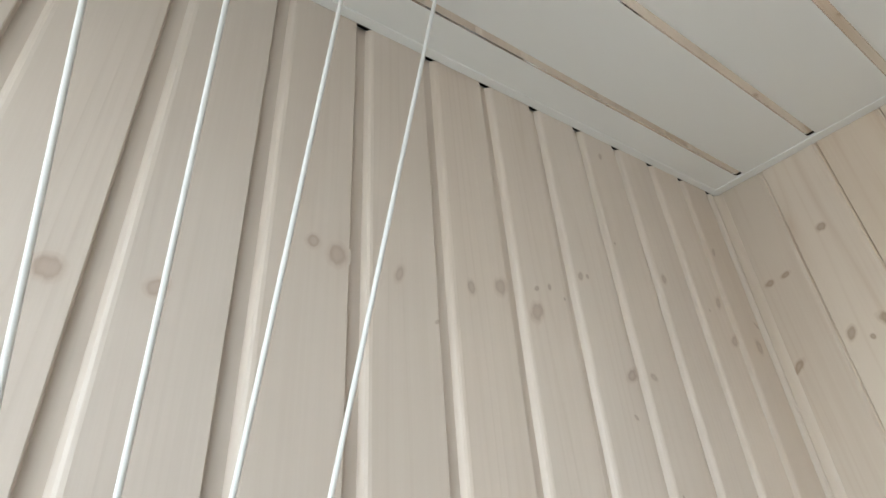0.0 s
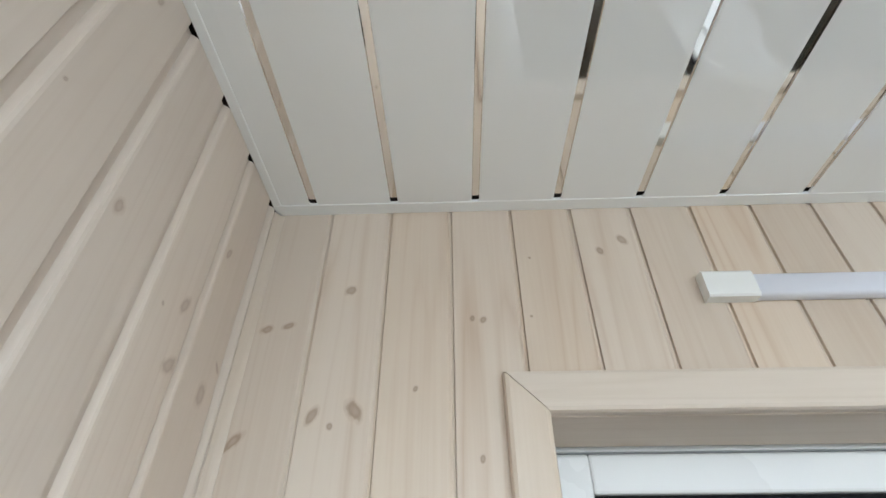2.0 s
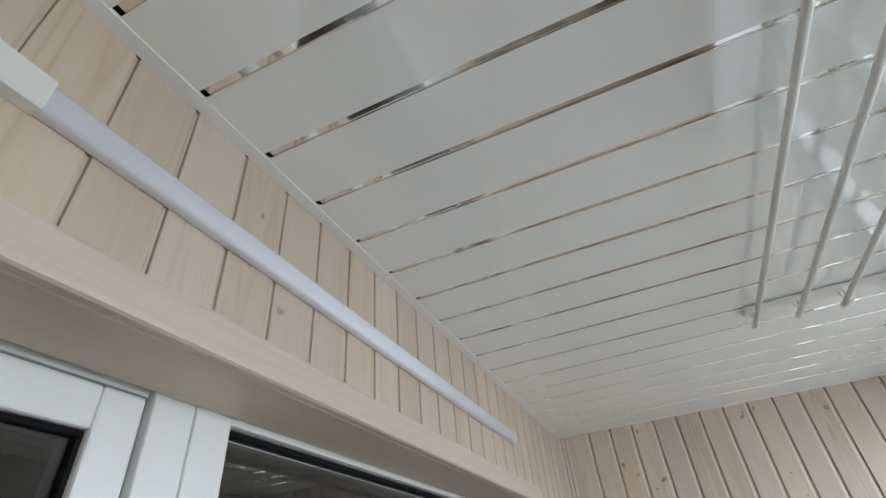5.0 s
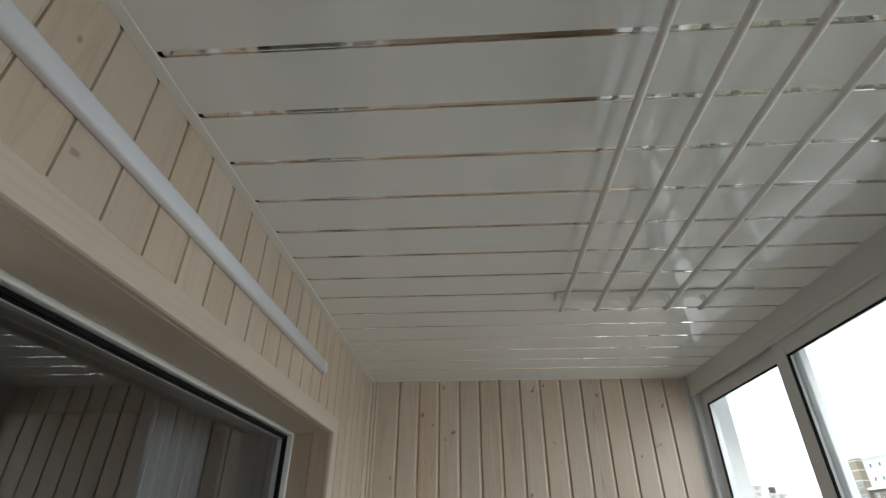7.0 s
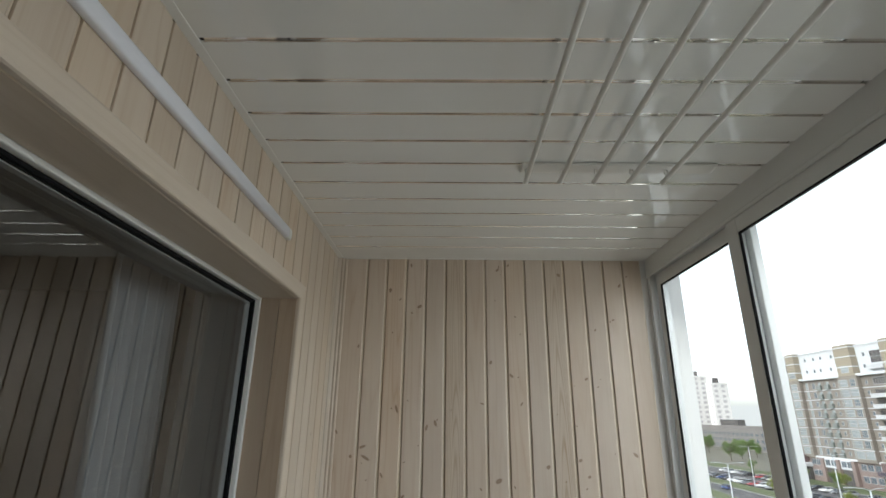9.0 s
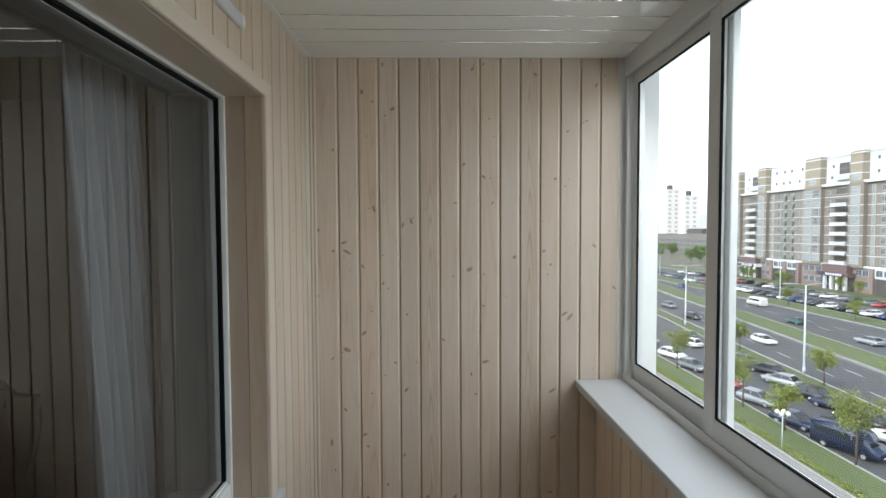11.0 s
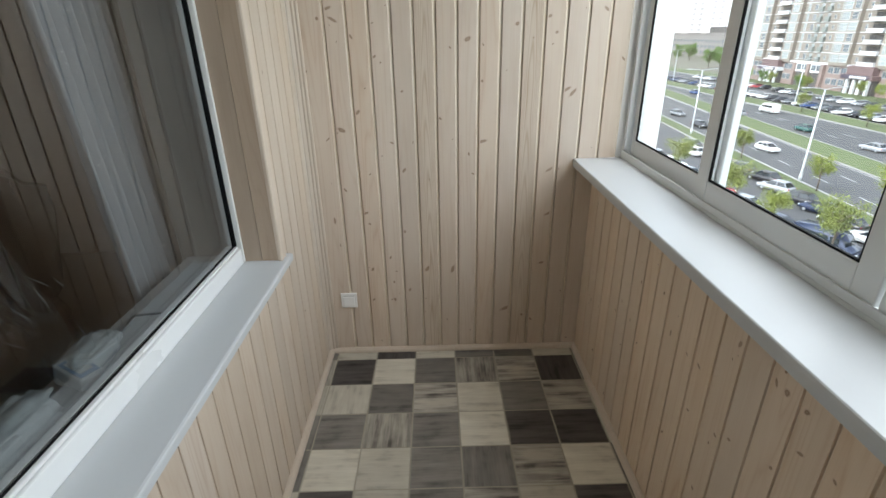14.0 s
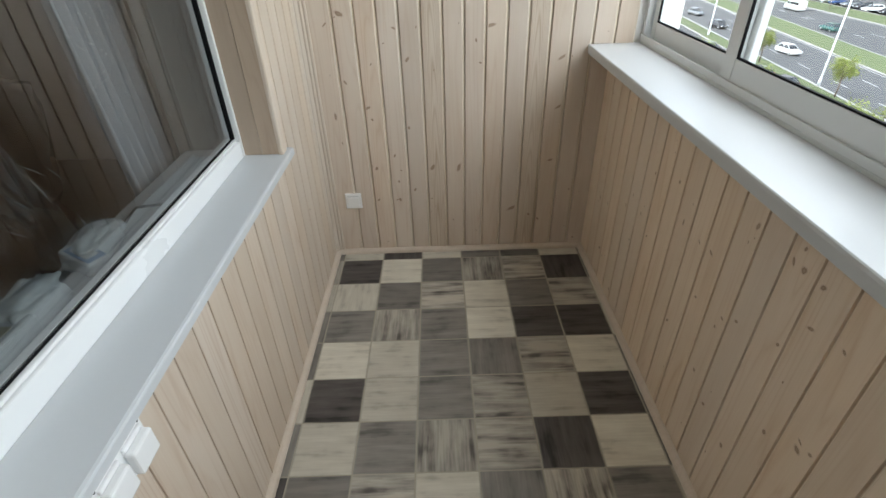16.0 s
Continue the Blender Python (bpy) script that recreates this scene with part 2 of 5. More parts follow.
def extruded(points, length, axis="z"):
    """A closed outline (u, v) drawn out along an axis."""
    bm = bmesh.new()
    rings = []
    for w in (0.0, length):
        rings.append([bm.verts.new({"z": (u, v, w), "y": (u, w, v), "x": (w, u, v)}[axis]) for u, v in points])
    n = len(points)
    for i in range(n):
        bm.faces.new((rings[0][i], rings[0][(i + 1) % n], rings[1][(i + 1) % n], rings[1][i]))
    bm.faces.new(rings[0][::-1])
    bm.faces.new(rings[1])
    bmesh.ops.recalc_face_normals(bm, faces=bm.faces)
    return bm


def tube(points, radius, sides=8):
    """A round bar along points."""
    bm = bmesh.new()
    pts = [Vector(p) for p in points]
    rings = []
    for i, p in enumerate(pts):
        d = (pts[min(i + 1, len(pts) - 1)] - pts[max(i - 1, 0)]).normalized()
        a = d.orthogonal().normalized() if i == 0 else (a - d * a.dot(d)).normalized()
        b = d.cross(a)
        rad = radius[i] if isinstance(radius, (list, tuple)) else radius
        rings.append([bm.verts.new(p + rad * (a * math.cos(2 * math.pi * k / sides) + b * math.sin(2 * math.pi * k / sides))) for k in range(sides)])
    for r0, r1 in zip(rings, rings[1:]):
        for k in range(sides):
            f = bm.faces.new((r0[k], r0[(k + 1) % sides], r1[(k + 1) % sides], r1[k]))
            f.smooth = True
    bm.faces.new(rings[0][::-1])
    bm.faces.new(rings[-1])
    return bm


# lining profiles: the rounded edge, then the grooved edge (distance from the edge, depth)
SECTIONS = {"groove": ([(0, .0055), (.0018, .0042), (.0040, .0020), (.0060, .0006), (.0080, 0)],
                       [(.0096, 0), (.0086, .0008), (.0078, .0100), (.0040, .0105), (.0034, .0052), (0, .0055)]),
            "step": ([(0, .0066), (.0016, .0046), (.0038, .0020), (.0062, .0006), (.0090, 0)],
                     [(.0140, 0), (.0132, .0007), (.0127, .0058), (0, .0066)]),
            "fine": ([(0, .0034), (.0012, .0024), (.0028, .0009), (.0042, 0)],
                     [(.0046, 0), (.0041, .0005), (.0037, .0050), (.0031, .0050), (.0027, .0031), (0, .0034)]),
            "slit": ([(0, .0046), (.0012, .0032), (.0028, .0012), (.0045, 0)],
                     [(.0052, 0), (.0046, .0006), (.0042, .0100), (.0026, .0100), (.0022, .0042), (0, .0046)])}


def plank_mesh(width, length, knots=(), flip=False, wood=None, lips=False, style="fine"):
    """A tongue-and-groove lining board: x across, y out of the wall, z along. Knots: x, z, half width, half height."""
    p = width
    recess = SECTIONS[style]
    prof = [(u, d) for u, d in recess[0]] + [(p - u, d) for u, d in recess[1]] + [(p, .013), (0, .013)]
    if flip:
        prof = [(p - u, d) for u, d in prof][::-1]
    bm = bmesh.new()
    uv = bm.loops.layers.uv.new("knot")
    rings = [[bm.verts.new((u, -d, w)) for u, d in prof] for w in (0, length)]
    n = len(prof)
    for i in range(n):
        bm.faces.new((rings[0][i], rings[0][(i + 1) % n], rings[1][(i + 1) % n], rings[1][i]))
    bm.faces.new(rings[0][::-1])
    bm.faces.new(rings[1])
    bmesh.ops.recalc_face_normals(bm, faces=bm.faces)
    for f in bm.faces:
        for lp in f.loops:
            lp[uv].uv = (4, 4)
        low = [-v.co.y for v in f.verts]
        if lips and min(low) > .004 and max(low) < .006:
            f.material_index = 1
    for i, (kx, kz, rx, rz) in enumerate(knots):
        lift = .0002 + .00012 * (i % 6)
        kx = min(max(kx, .0115 + rx), p - .0115 - rx) if p > .05 else p / 2
        rx = min(rx, p / 2 - .004)
        mid = bm.verts.new((kx, lift, kz))
        turn = random.choice((-1, 1, 1)) * random.uniform(0.0, 1.35) if rz > 1.2 * rx else 0.0
        rim = []
        for k in range(12):
            a = 2 * math.pi * k / 12
            u, w = rx * math.cos(a), rz * math.sin(a)
            u, w = u * math.cos(turn) - w * math.sin(turn), u * math.sin(turn) + w * math.cos(turn)
            rim.append(bm.verts.new((min(max(kx + u, .009), p - .0108), lift, kz + w)))
        for k in range(12):
            f = bm.faces.new((mid, rim[(k + 1) % 12], rim[k]))
            for lp, q in zip(f.loops, ((0, 0), (math.cos(2 * math.pi * (k + 1) / 12), math.sin(2 * math.pi * (k + 1) / 12)), (math.cos(2 * math.pi * k / 12), math.sin(2 * math.pi * k / 12)))):
                lp[uv].uv = q
    return mesh_of("plank", bm, [wood or PINE, PINE_LIP])


def sized(knots, most=0.011):
    """Knots given by place alone take a size by chance."""
    out = []
    for a, z in knots:
        r = random.choice((0.005, 0.008, 0.010, 0.013)) if most < 0.012 else random.uniform(0.006, most)
        r *= random.uniform(.62, 1.0)
        out.append((a, z, r, r * random.choice((1.2, 1.5, 2.0, 2.8, 3.4))))
    return out


def clad(parent, matrix_at, joints, spans, knots, flip, extra=2, figured=(), lips=False, style="fine", wood=None):
    """Boards between joints (run along the wall). spans(mid): the heights that a board covers. matrix_at(a0, a1, z): the pose of a board."""
    for a0, a1 in zip(joints, joints[1:]):
        for z0, z1 in spans((a0 + a1) / 2):
            own = [(k[0], k[1] - z0, k[2], k[3]) for k in knots if a0 <= k[0] < a1 and z0 + .02 < k[1] < z1 - .02]
            for _ in range(int((z1 - z0) * extra * random.uniform(0.3, 1.4))):
                r = random.choice((0.0025, 0.003, 0.004, 0.006, 0.008))
                own.append((random.uniform(a0 + .012, a1 - .012), random.uniform(0.03, z1 - z0 - .03), r, r * random.uniform(1.1, 2.8)))
            m, turned = matrix_at(a0, a1, z0)
            own = [((a1 - k[0]) if turned else (k[0] - a0), *k[1:]) for k in own]
            ob = new("plank", plank_mesh(a1 - a0, z1 - z0, own, flip, PINE_FIGURED if any(a0 < g < a1 for g in figured) else wood, lips, style))
            ob.parent = parent
            ob.matrix_local = m


def frame_matrix(origin, out):
    y = Vector(out)
    x = y.cross(Vector((0, 0, 1)))
    m = Matrix((x, y, Vector((0, 0, 1)))).transposed().to_4x4()
    m.translation = origin
    return m


# ---- shell of the loggia ----
def structure(name, bm, mats, label):
    return tagged(part(name, bm, mats), label, kind="structure")


wall_end = structure("wall_end", boxes(((-.3, LEN + .013, -.2), (1.47, LEN + .15, 2.6))), PLASTER, "end wall clad in whitewashed pine boards")
wall_near = structure("wall_near", boxes(((-.3, -.16, -.2), (1.47, -.013, 2.6))), PLASTER, "end wall clad in pale pine boards behind drying cords")
wall_inner = structure("wall_inner", boxes(((-.30, -.013, -.2), (-.013, OPEN0 - .02, 2.6)), ((-.30, OPEN0 - .02, HEAD + .02), (-.013, OPEN1 + .02, 2.6)),
                                           ((-.30, 1.02, -.2), (-.013, OPEN1 + .02, .77)), ((-.30, OPEN1 + .02, -.2), (-.013, LEN + .013, 2.6))), PLASTER,
                       "house wall clad in pine boards around the window")
wall_outer = structure("wall_outer", boxes(((OUT + .013, -.013, -.2), (1.50, LEN + .013, .965))), PLASTER, "parapet clad in pine boards below the sill")
slab = structure("floor", boxes(((-.3, -.16, -.25), (1.50, LEN + .15, -.004))), material("floor_screed", (.30, .28, .25), .8, spread=.1, grain=.05), "patchwork wood-look floor tiles in grey and cream")
roof_slab = structure("upper_slab", boxes(((-.5, -.16, 2.56), (1.52, LEN + .155, 2.78))), STUCCO, "concrete slab of the storey above")
structure("side_wall_far", boxes(((-.3, LEN + .16, GROUND), (1.636, LEN + .40, 9))), STUCCO, "white rendered side wall of the house outside")
structure("side_wall_near", boxes(((-.3, -.42, GROUND), (1.636, -.17, 9))), STUCCO, "white rendered side wall of the house outside")
structure("facade_below", boxes(((-.3, -.16, GROUND), (1.52, LEN + .15, -.26)), ((-4.1, -1.3, GROUND), (-.3, 4.3, -.11)), ((-4.1, -1.3, 2.71), (-.51, 4.3, 9))), STUCCO, "white rendered house front below the loggia")

# glossy panels with recessed mirror strips, laid across the loggia
STRIP0, STRIP, STRIP_W = 0.062, 0.1224, 0.0092
edges = [0.0] + [STRIP0 + STRIP * k for k in range(22)] + [LEN]
bm = bmesh.new()
X0, X1 = 0.018, 1.408


def quad(bm, pts, slot):
    f = bm.faces.new([bm.verts.new(p) for p in pts])
    f.material_index = slot


for k, (a, b) in enumerate(zip(edges, edges[1:])):
    y0, y1 = a + (STRIP_W / 2 if k else 0), b - (STRIP_W / 2 if b < LEN else 0)
    sag = random.uniform(-.0006, .0006)
    cuts = [(y0, HIGH + .0034), (y0 + .0010, HIGH + .0004), (y0 + .004, HIGH + sag), ((y0 + y1) / 2, HIGH - .0005 + sag), (y1 - .004, HIGH + sag), (y1 - .0010, HIGH + .0004), (y1, HIGH + .0034)]
    for (ya, za), (yb, zb) in zip(cuts, cuts[1:]):
        quad(bm, ((X0, ya, za), (X0, yb, zb), (X1, yb, zb), (X1, ya, za)), 1 if abs(za - zb) > .0028 else 0)
    if b < LEN:
        quad(bm, ((X0 + .012, y1, HIGH + .0033), (X0 + .012, y1 + STRIP_W, HIGH + .0033), (X1 - .012, y1 + STRIP_W, HIGH + .0033), (X1 - .012, y1, HIGH + .0033)), 1)
        for xa in (X0, X1 - .012):
            quad(bm, ((xa, y1, HIGH + .009), (xa, y1 + STRIP_W, HIGH + .009), (xa + .012, y1 + STRIP_W, HIGH + .009), (xa + .012, y1, HIGH + .009)), 2)
add_box(bm, (-.013, -.013, HIGH + .012), (1.46, LEN + .013, HIGH + .10), 0, 2)
bmesh.ops.recalc_face_normals(bm, faces=bm.faces)
ceiling = structure("ceiling", bm, [GLOSSY, CHROME, DARKGAP], "glossy white ceiling panels with mirrored strips")
trim = boxes(((.0, .0, HIGH - .0016), (.0215, LEN, HIGH + .004), .0006), ((.0215, 0, HIGH - .0014), (X1, .012, HIGH + .004), .0006), ((.0215, LEN - .012, HIGH - .0014), (X1, LEN, HIGH + .004), .0006))
structure("ceiling_trim", trim, GLOSSY, "narrow white plastic edge strip round the ceiling")

# ---- cladding ----
END_KNOTS = sized([(.113, 1.598), (.174, 1.593), (.307, 1.784), (.168, 1.156), (.105, 1.117), (.481, 1.097), (.645, 1.482), (.772, 1.349), (1.050, 1.593), (1.100, 1.914), (1.285, 1.616), (1.129, 1.308), (1.168, 1.296), (.779, 1.095), (1.090, .962), (1.098, .751), (.255, .478), (.249, .308), (.341, .306), (.356, .306), (.356, .406), (.939, .241), (1.001, .200), (.096, .735), (.664, .471), (.522, .474), (.263, 2.104)])
END_KNOTS += [(.245, 2.295, .009, .015), (.292, 2.254, .005, .010), (.396, 2.222, .010, .016), (.346, 2.193, .005, .008), (.732, 2.396, .007, .013), (.780, 2.417, .006, .011), (1.018, 2.373, .009, .012), (.694, 1.984, .007, .010), (1.238, 2.169, .006, .010), (.132, 2.047, .006, .010), (1.155, 2.123, .006, .010), (.340, 1.818, .004, .006), (.272, 1.786, .004, .006), (.419, 1.711, .007, .018), (.240, 1.530, .006, .017), (.329, 1.452, .007, .012), (.356, 1.429, .005, .005), (.693, 1.980, .008, .013), (.717, 1.513, .012, .019), (.781, 1.491, .004, .009), (.820, 1.809, .005, .012), (.810, 1.918, .003, .006), (.654, 1.809, .005, .014), (.938, 1.567, .010, .014), (.987, 1.514, .004, .006), (1.031, 1.725, .004, .006), (.125, 2.043, .006, .012), (.750, .950, .006, .009), (.583, 1.198, .006, .013), (.402, 1.096, .006, .013), (.232, 1.230, .010, .018), (.338, 1.039, .004, .006), (1.202, .336, .006, .006), (.042, 1.691, .006, .012)]
NEAR_KNOTS = [(.791, 2.138, .009, .010), (.747, 2.130, .013, .015), (.709, 2.124, .007, .014), (.627, 2.127, .007, .013), (.588, 2.135, .011, .015), (.561, 2.115, .012, .018), (.536, 2.143, .004, .006), (.515, 2.149, .004, .006), (.460, 2.175, .006, .008), (.444, 2.177, .004, .005), (.276, 2.208, .008, .011), (.347, 2.405, .006, .010), (.371, 2.243, .003, .004), (.399, 2.058, .009, .018), (.363, 2.059, .006, .010), (.099, 2.296, .006, .012), (.143, 2.194, .008, .016)]
NEAR_KNOTS += [(.127, 2.133, .010, .018), (.063, 2.132, .012, .018), (.177, 2.176, .003, .004), (.956, 2.076, .012, .012), (.896, 2.075, .010, .010)]
INNER_KNOTS = [(.027, 2.244, .008, .013), (.056, 2.249, .007, .012), (.131, 2.302, .009, .011), (.090, 2.131, .008, .016), (.127, 2.118, .005, .006), (.166, 2.135, .011, .020), (.295, 2.255, .005, .007), (.309, 2.253, .006, .008), (.359, 2.257, .003, .003), (.380, 2.352, .003, .003), (.482, 2.361, .007, .010), (.517, 2.381, .008, .012), (.953, 2.364, .005, .008), (.944, 2.277, .008, .012), (1.005, 2.235, .008, .014), (.146, 2.441, .010, .008)]
OUTER_KNOTS = [(1.73, .529, .006, .009), (1.423, .85, .010, .012), (1.628, .336, .008, .010), (1.595, .566, .006, .009), (1.589, .852, .009, .014), (1.611, .524, .005, .007), (2.135, .725, .006, .010), (2.527, .405, .006, .010), (1.542, .29, .007, .010), (1.244, .515, .010, .014), (1.424, .267, .009, .010), (1.395, .663, .006, .008), (1.367, .851, .008, .012), (2.287, .571, .005, .008), (1.199, .539, .006, .009)]

end_joints = [.030] + [.0445 + .0895 * k for k in range(1, 15)] + [1.385]
clad(wall_end, lambda a, b, z: (frame_matrix((b, LEN, z), (0, -1, 0)), True), end_joints, lambda m: [(0, HIGH)] if m < OUT else [(SILL_OUT - .03, HIGH)], END_KNOTS, False, figured=(.535, .94), lips=True, style="groove")
near_joints = [.0] + [.023 + .0902 * k for k in range(15)] + [1.40]
clad(wall_near, lambda a, b, z: (frame_matrix((a, 0, z), (0, 1, 0)), False), near_joints, lambda m: [(0, HIGH)] if m < OUT else [(SILL_OUT - .03, HIGH)], NEAR_KNOTS, True, 1, style="step", wood=PINE_NEAR)
inner_joints = [.0] + [.085 + .0909 * k for k in range(30)] + [LEN - .02]
clad(wall_inner, lambda a, b, z: (frame_matrix((0, b, z), (1, 0, 0)), True), inner_joints,
     lambda m: [(0, HIGH)] if m < .35 or m > 2.28 else ([(HEAD + .03, HIGH)] if m < 1.06 else [(0, .772), (HEAD + .03, HIGH)]), INNER_KNOTS, False, 1, wood=PINE_INNER)
outer_joints = [.0, .0755] + [.0755 + .0935 * k for k in range(1, 29)] + [LEN]
clad(wall_outer, lambda a, b, z: (frame_matrix((OUT, a, z), (-1, 0, 0)), False), outer_joints, lambda m: [(0, .975)], OUTER_KNOTS, True, 4, style="slit", wood=PINE_OUTER_LIT)


def board(name, length, outline, m, label, parent=None, wood=None, mitre=(None, None)):
    """A moulded trim board with its grain along its length."""
    bm = extruded(outline, length)
    for v in bm.verts:
        end = v.co.z > length / 2
        cut = mitre[1] if end else mitre[0]
        if cut:
            v.co.z += cut(v.co.x)
    uvl = bm.loops.layers.uv.new("knot")
    for f in bm.faces:
        for lp in f.loops:
            lp[uvl].uv = (4, 4)
    ob = part(name, bm, wood or PINE_TRIM, parent)
    ob.matrix_world = m
    if parent is None:
        tagged(ob, label, kind="structure")
    return ob


def rounded(w, d, r=.004):
    """A board's section: w across, d thick (from 0 back to -d... front at +d), front edges rounded."""
    return [(0, 0), (0, d - r), (r * .3, d - r * .3), (r, d), (w - r, d), (w - r * .3, d - r * .3), (w, d - r), (w, 0)]


# casing round the opening
CAS = .050
casing = base("window_casing", label="pale pine casing round the window and balcony door opening", kind="structure")
board("casing_jamb", HEAD, rounded(CAS, .015, .006), frame_matrix((0, OPEN0, 0), (1, 0, 0)), "", casing, None, (None, lambda u: u))
board("casing_jamb", HEAD - SILL_IN + .02, rounded(CAS, .015, .006), frame_matrix((0, OPEN1 + CAS, SILL_IN - .02), (1, 0, 0)), "", casing, None, (None, lambda u: CAS - u))
lying = Matrix(((0, 1, 0), (0, 0, 1), (1, 0, 0))).to_4x4()  # x -> z, y -> x, z -> y
m = lying.copy()
m.translation = (0, OPEN0 - .001, HEAD + .0005)
board("casing_head", OPEN1 - OPEN0 + .002, rounded(CAS, .0155, .006), m, "", casing, None, (lambda u: .0014 - u, lambda u: u - .0014))
# reveals between casing and window
m = lying.copy()
m.translation = (-.118, OPEN0, HEAD)
board("reveal_head", OPEN1 - OPEN0, [(0, 0), (.012, 0), (.012, .1175), (.003, .1175), (0, .1145)], m, "", casing)
board("reveal_jamb", HEAD, [(0, -.118), (.012, -.118), (.012, -.0005), (0, -.0005)], frame_matrix((0, OPEN0, 0), (1, 0, 0)), "", casing)
# far jamb boards, their shade put into the tan colour
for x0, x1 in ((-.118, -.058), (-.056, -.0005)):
    board("reveal_jamb", HEAD - SILL_IN, [(0, x0), (.012, x0), (.012, x1), (.002, x1), (0, x1 - .003)], frame_matrix((0, OPEN1 + .012, SILL_IN), (1, 0, 0)), "", casing, PINE_REVEAL_SHADED)

# baseboards and corner strips
BB = [(0, 0), (.021, 0), (.021, .006), (.017, .015), (.009, .021), (0, .023)]


def baseboard(length, at, turn):
    bm = extruded(BB, length, "y")
    uvl = bm.loops.layers.uv.new("knot")
    for f in bm.faces:
        for lp in f.loops:
            lp[uvl].uv = (4, 4)
    ob = part("baseboard", bm, PINE_TRIM)
    ob.matrix_world = pose(*at, 0, 0, turn)
    return tagged(ob, "thin pale pine baseboard along the floor", kind="structure")


baseboard(LEN - 1.0, (.0005, 1.0, 0), 0)
baseboard(LEN, (OUT - .0005, LEN, 0), 180)
baseboard(OUT, (0, LEN - .0005, 0), -90)
baseboard(OUT, (OUT, .0005, 0), 90)


def corner_strip(at, turn, height, z=0):
    pts = [(0, 0), (.042, 0), (.042, .004), (.036, .007), (.028, .005), (.022, .010), (.014, .009), (.010, .014), (.004, .020), (0, .022)]
    pts = [(v, u) for u, v in pts][::-1]
    board("corner_strip", height, pts, pose(at[0], at[1], z, 0, 0, turn), "moulded pine strip in the corner of the walls")


corner_strip((.0005, LEN - .0005), -90, HIGH - .004, .022)
board("corner_bead", HIGH - .006, [(-.006, -.006), (.012, -.006), (.012, .001), (.007, .004), (.004, .007), (.001, .012), (-.006, .012)], pose(0, 0, .002), "slim pine bead in the corner of the walls")


# ---- outer sliding window ----
TOP_RAIL = .052


def sash(parent, x, y0, y1, z0=1.040, z1=2.366, stile=(.055, .062), rail=.064, deep=.023):
    """A sliding sash: frame, gasket and pane, between y0 and y1 in the track at x."""
    a, b = y0 + stile[0], y1 - stile[1]
    s = part("sash", boxes(((x, y0, z0), (x + deep, a, z1), .003), ((x, b, z0), (x + deep, y1, z1), .003),
                           ((x + .0005, a, z0), (x + deep - .0005, b, z0 + rail), .003), ((x + .0005, a, z1 - TOP_RAIL), (x + deep - .0005, b, z1), .003)), ALU, parent)
    g = .005
    part("gasket", boxes(((x + .0025, a, z0 + rail), (x + .0098, a + g, z1 - TOP_RAIL)), ((x + .0025, b - g, z0 + rail), (x + .0098, b, z1 - TOP_RAIL)),
                         ((x + .0025, a + g, z0 + rail), (x + .0098, b - g, z0 + rail + g)), ((x + .0025, a + g, z1 - TOP_RAIL - g), (x + .0098, b - g, z1 - TOP_RAIL))), RUBBER, s, "black rubber gasket")
    pane = part("pane", glass_slab((x + .010, a + .001, z0 + rail), (x + .014, b - .001, z1 - TOP_RAIL), -1), [CLEAR, GLASS], s, "clear window glass")
    pane.visible_shadow = False
    return s


window_out = base("window_1", (0, 0, 0), "sliding aluminium loggia window with grey-white frame", kind="structure")
part("frame_jamb", boxes(((1.412, LEN - .022, SILL_OUT + .034), (1.434, LEN - .001, 2.372), .002), ((1.463, LEN - .022, SILL_OUT + .034), (1.49, LEN - .001, 2.372), .002),
                         ((1.4342, LEN - .010, SILL_OUT + .034), (1.4628, LEN - .0015, 2.372))), ALU, window_out)
part("frame_jamb", boxes(((1.412, .001, SILL_OUT + .034), (1.49, .03, 2.372), .002)), ALU, window_out)
part("bottom_track", boxes(((1.4075, .001, SILL_OUT - .04), (1.50, LEN - .001, SILL_OUT + .012), .001), ((1.4065, .001, SILL_OUT + .0125), (1.4125, LEN - .001, SILL_OUT + .034), .0015),
                           ((1.482, .001, SILL_OUT + .0125), (1.488, LEN - .001, SILL_OUT + .034), .0015)), ALU, window_out)
part("head_track", boxes(((1.406, .001, 2.372), (1.50, LEN - .001, HIGH + .01), .0015), ((1.4065, .001, 2.360), (1.4125, LEN - .001, 2.3718), .001),
                         ((1.482, .001, 2.350), (1.488, LEN - .001, 2.3718), .001)), ALU, window_out)
sash(window_out, 1.4385, 2.066, LEN - .024, z1=2.370, z0=1.0245, stile=(.080, .038), rail=.0725)
sash(window_out, 1.4135, 1.437, 2.150, stile=(.062, .060), rail=.066)
sash(window_out, 1.4135, .720, 1.428)
sash(window_out, 1.4385, .030, .785)

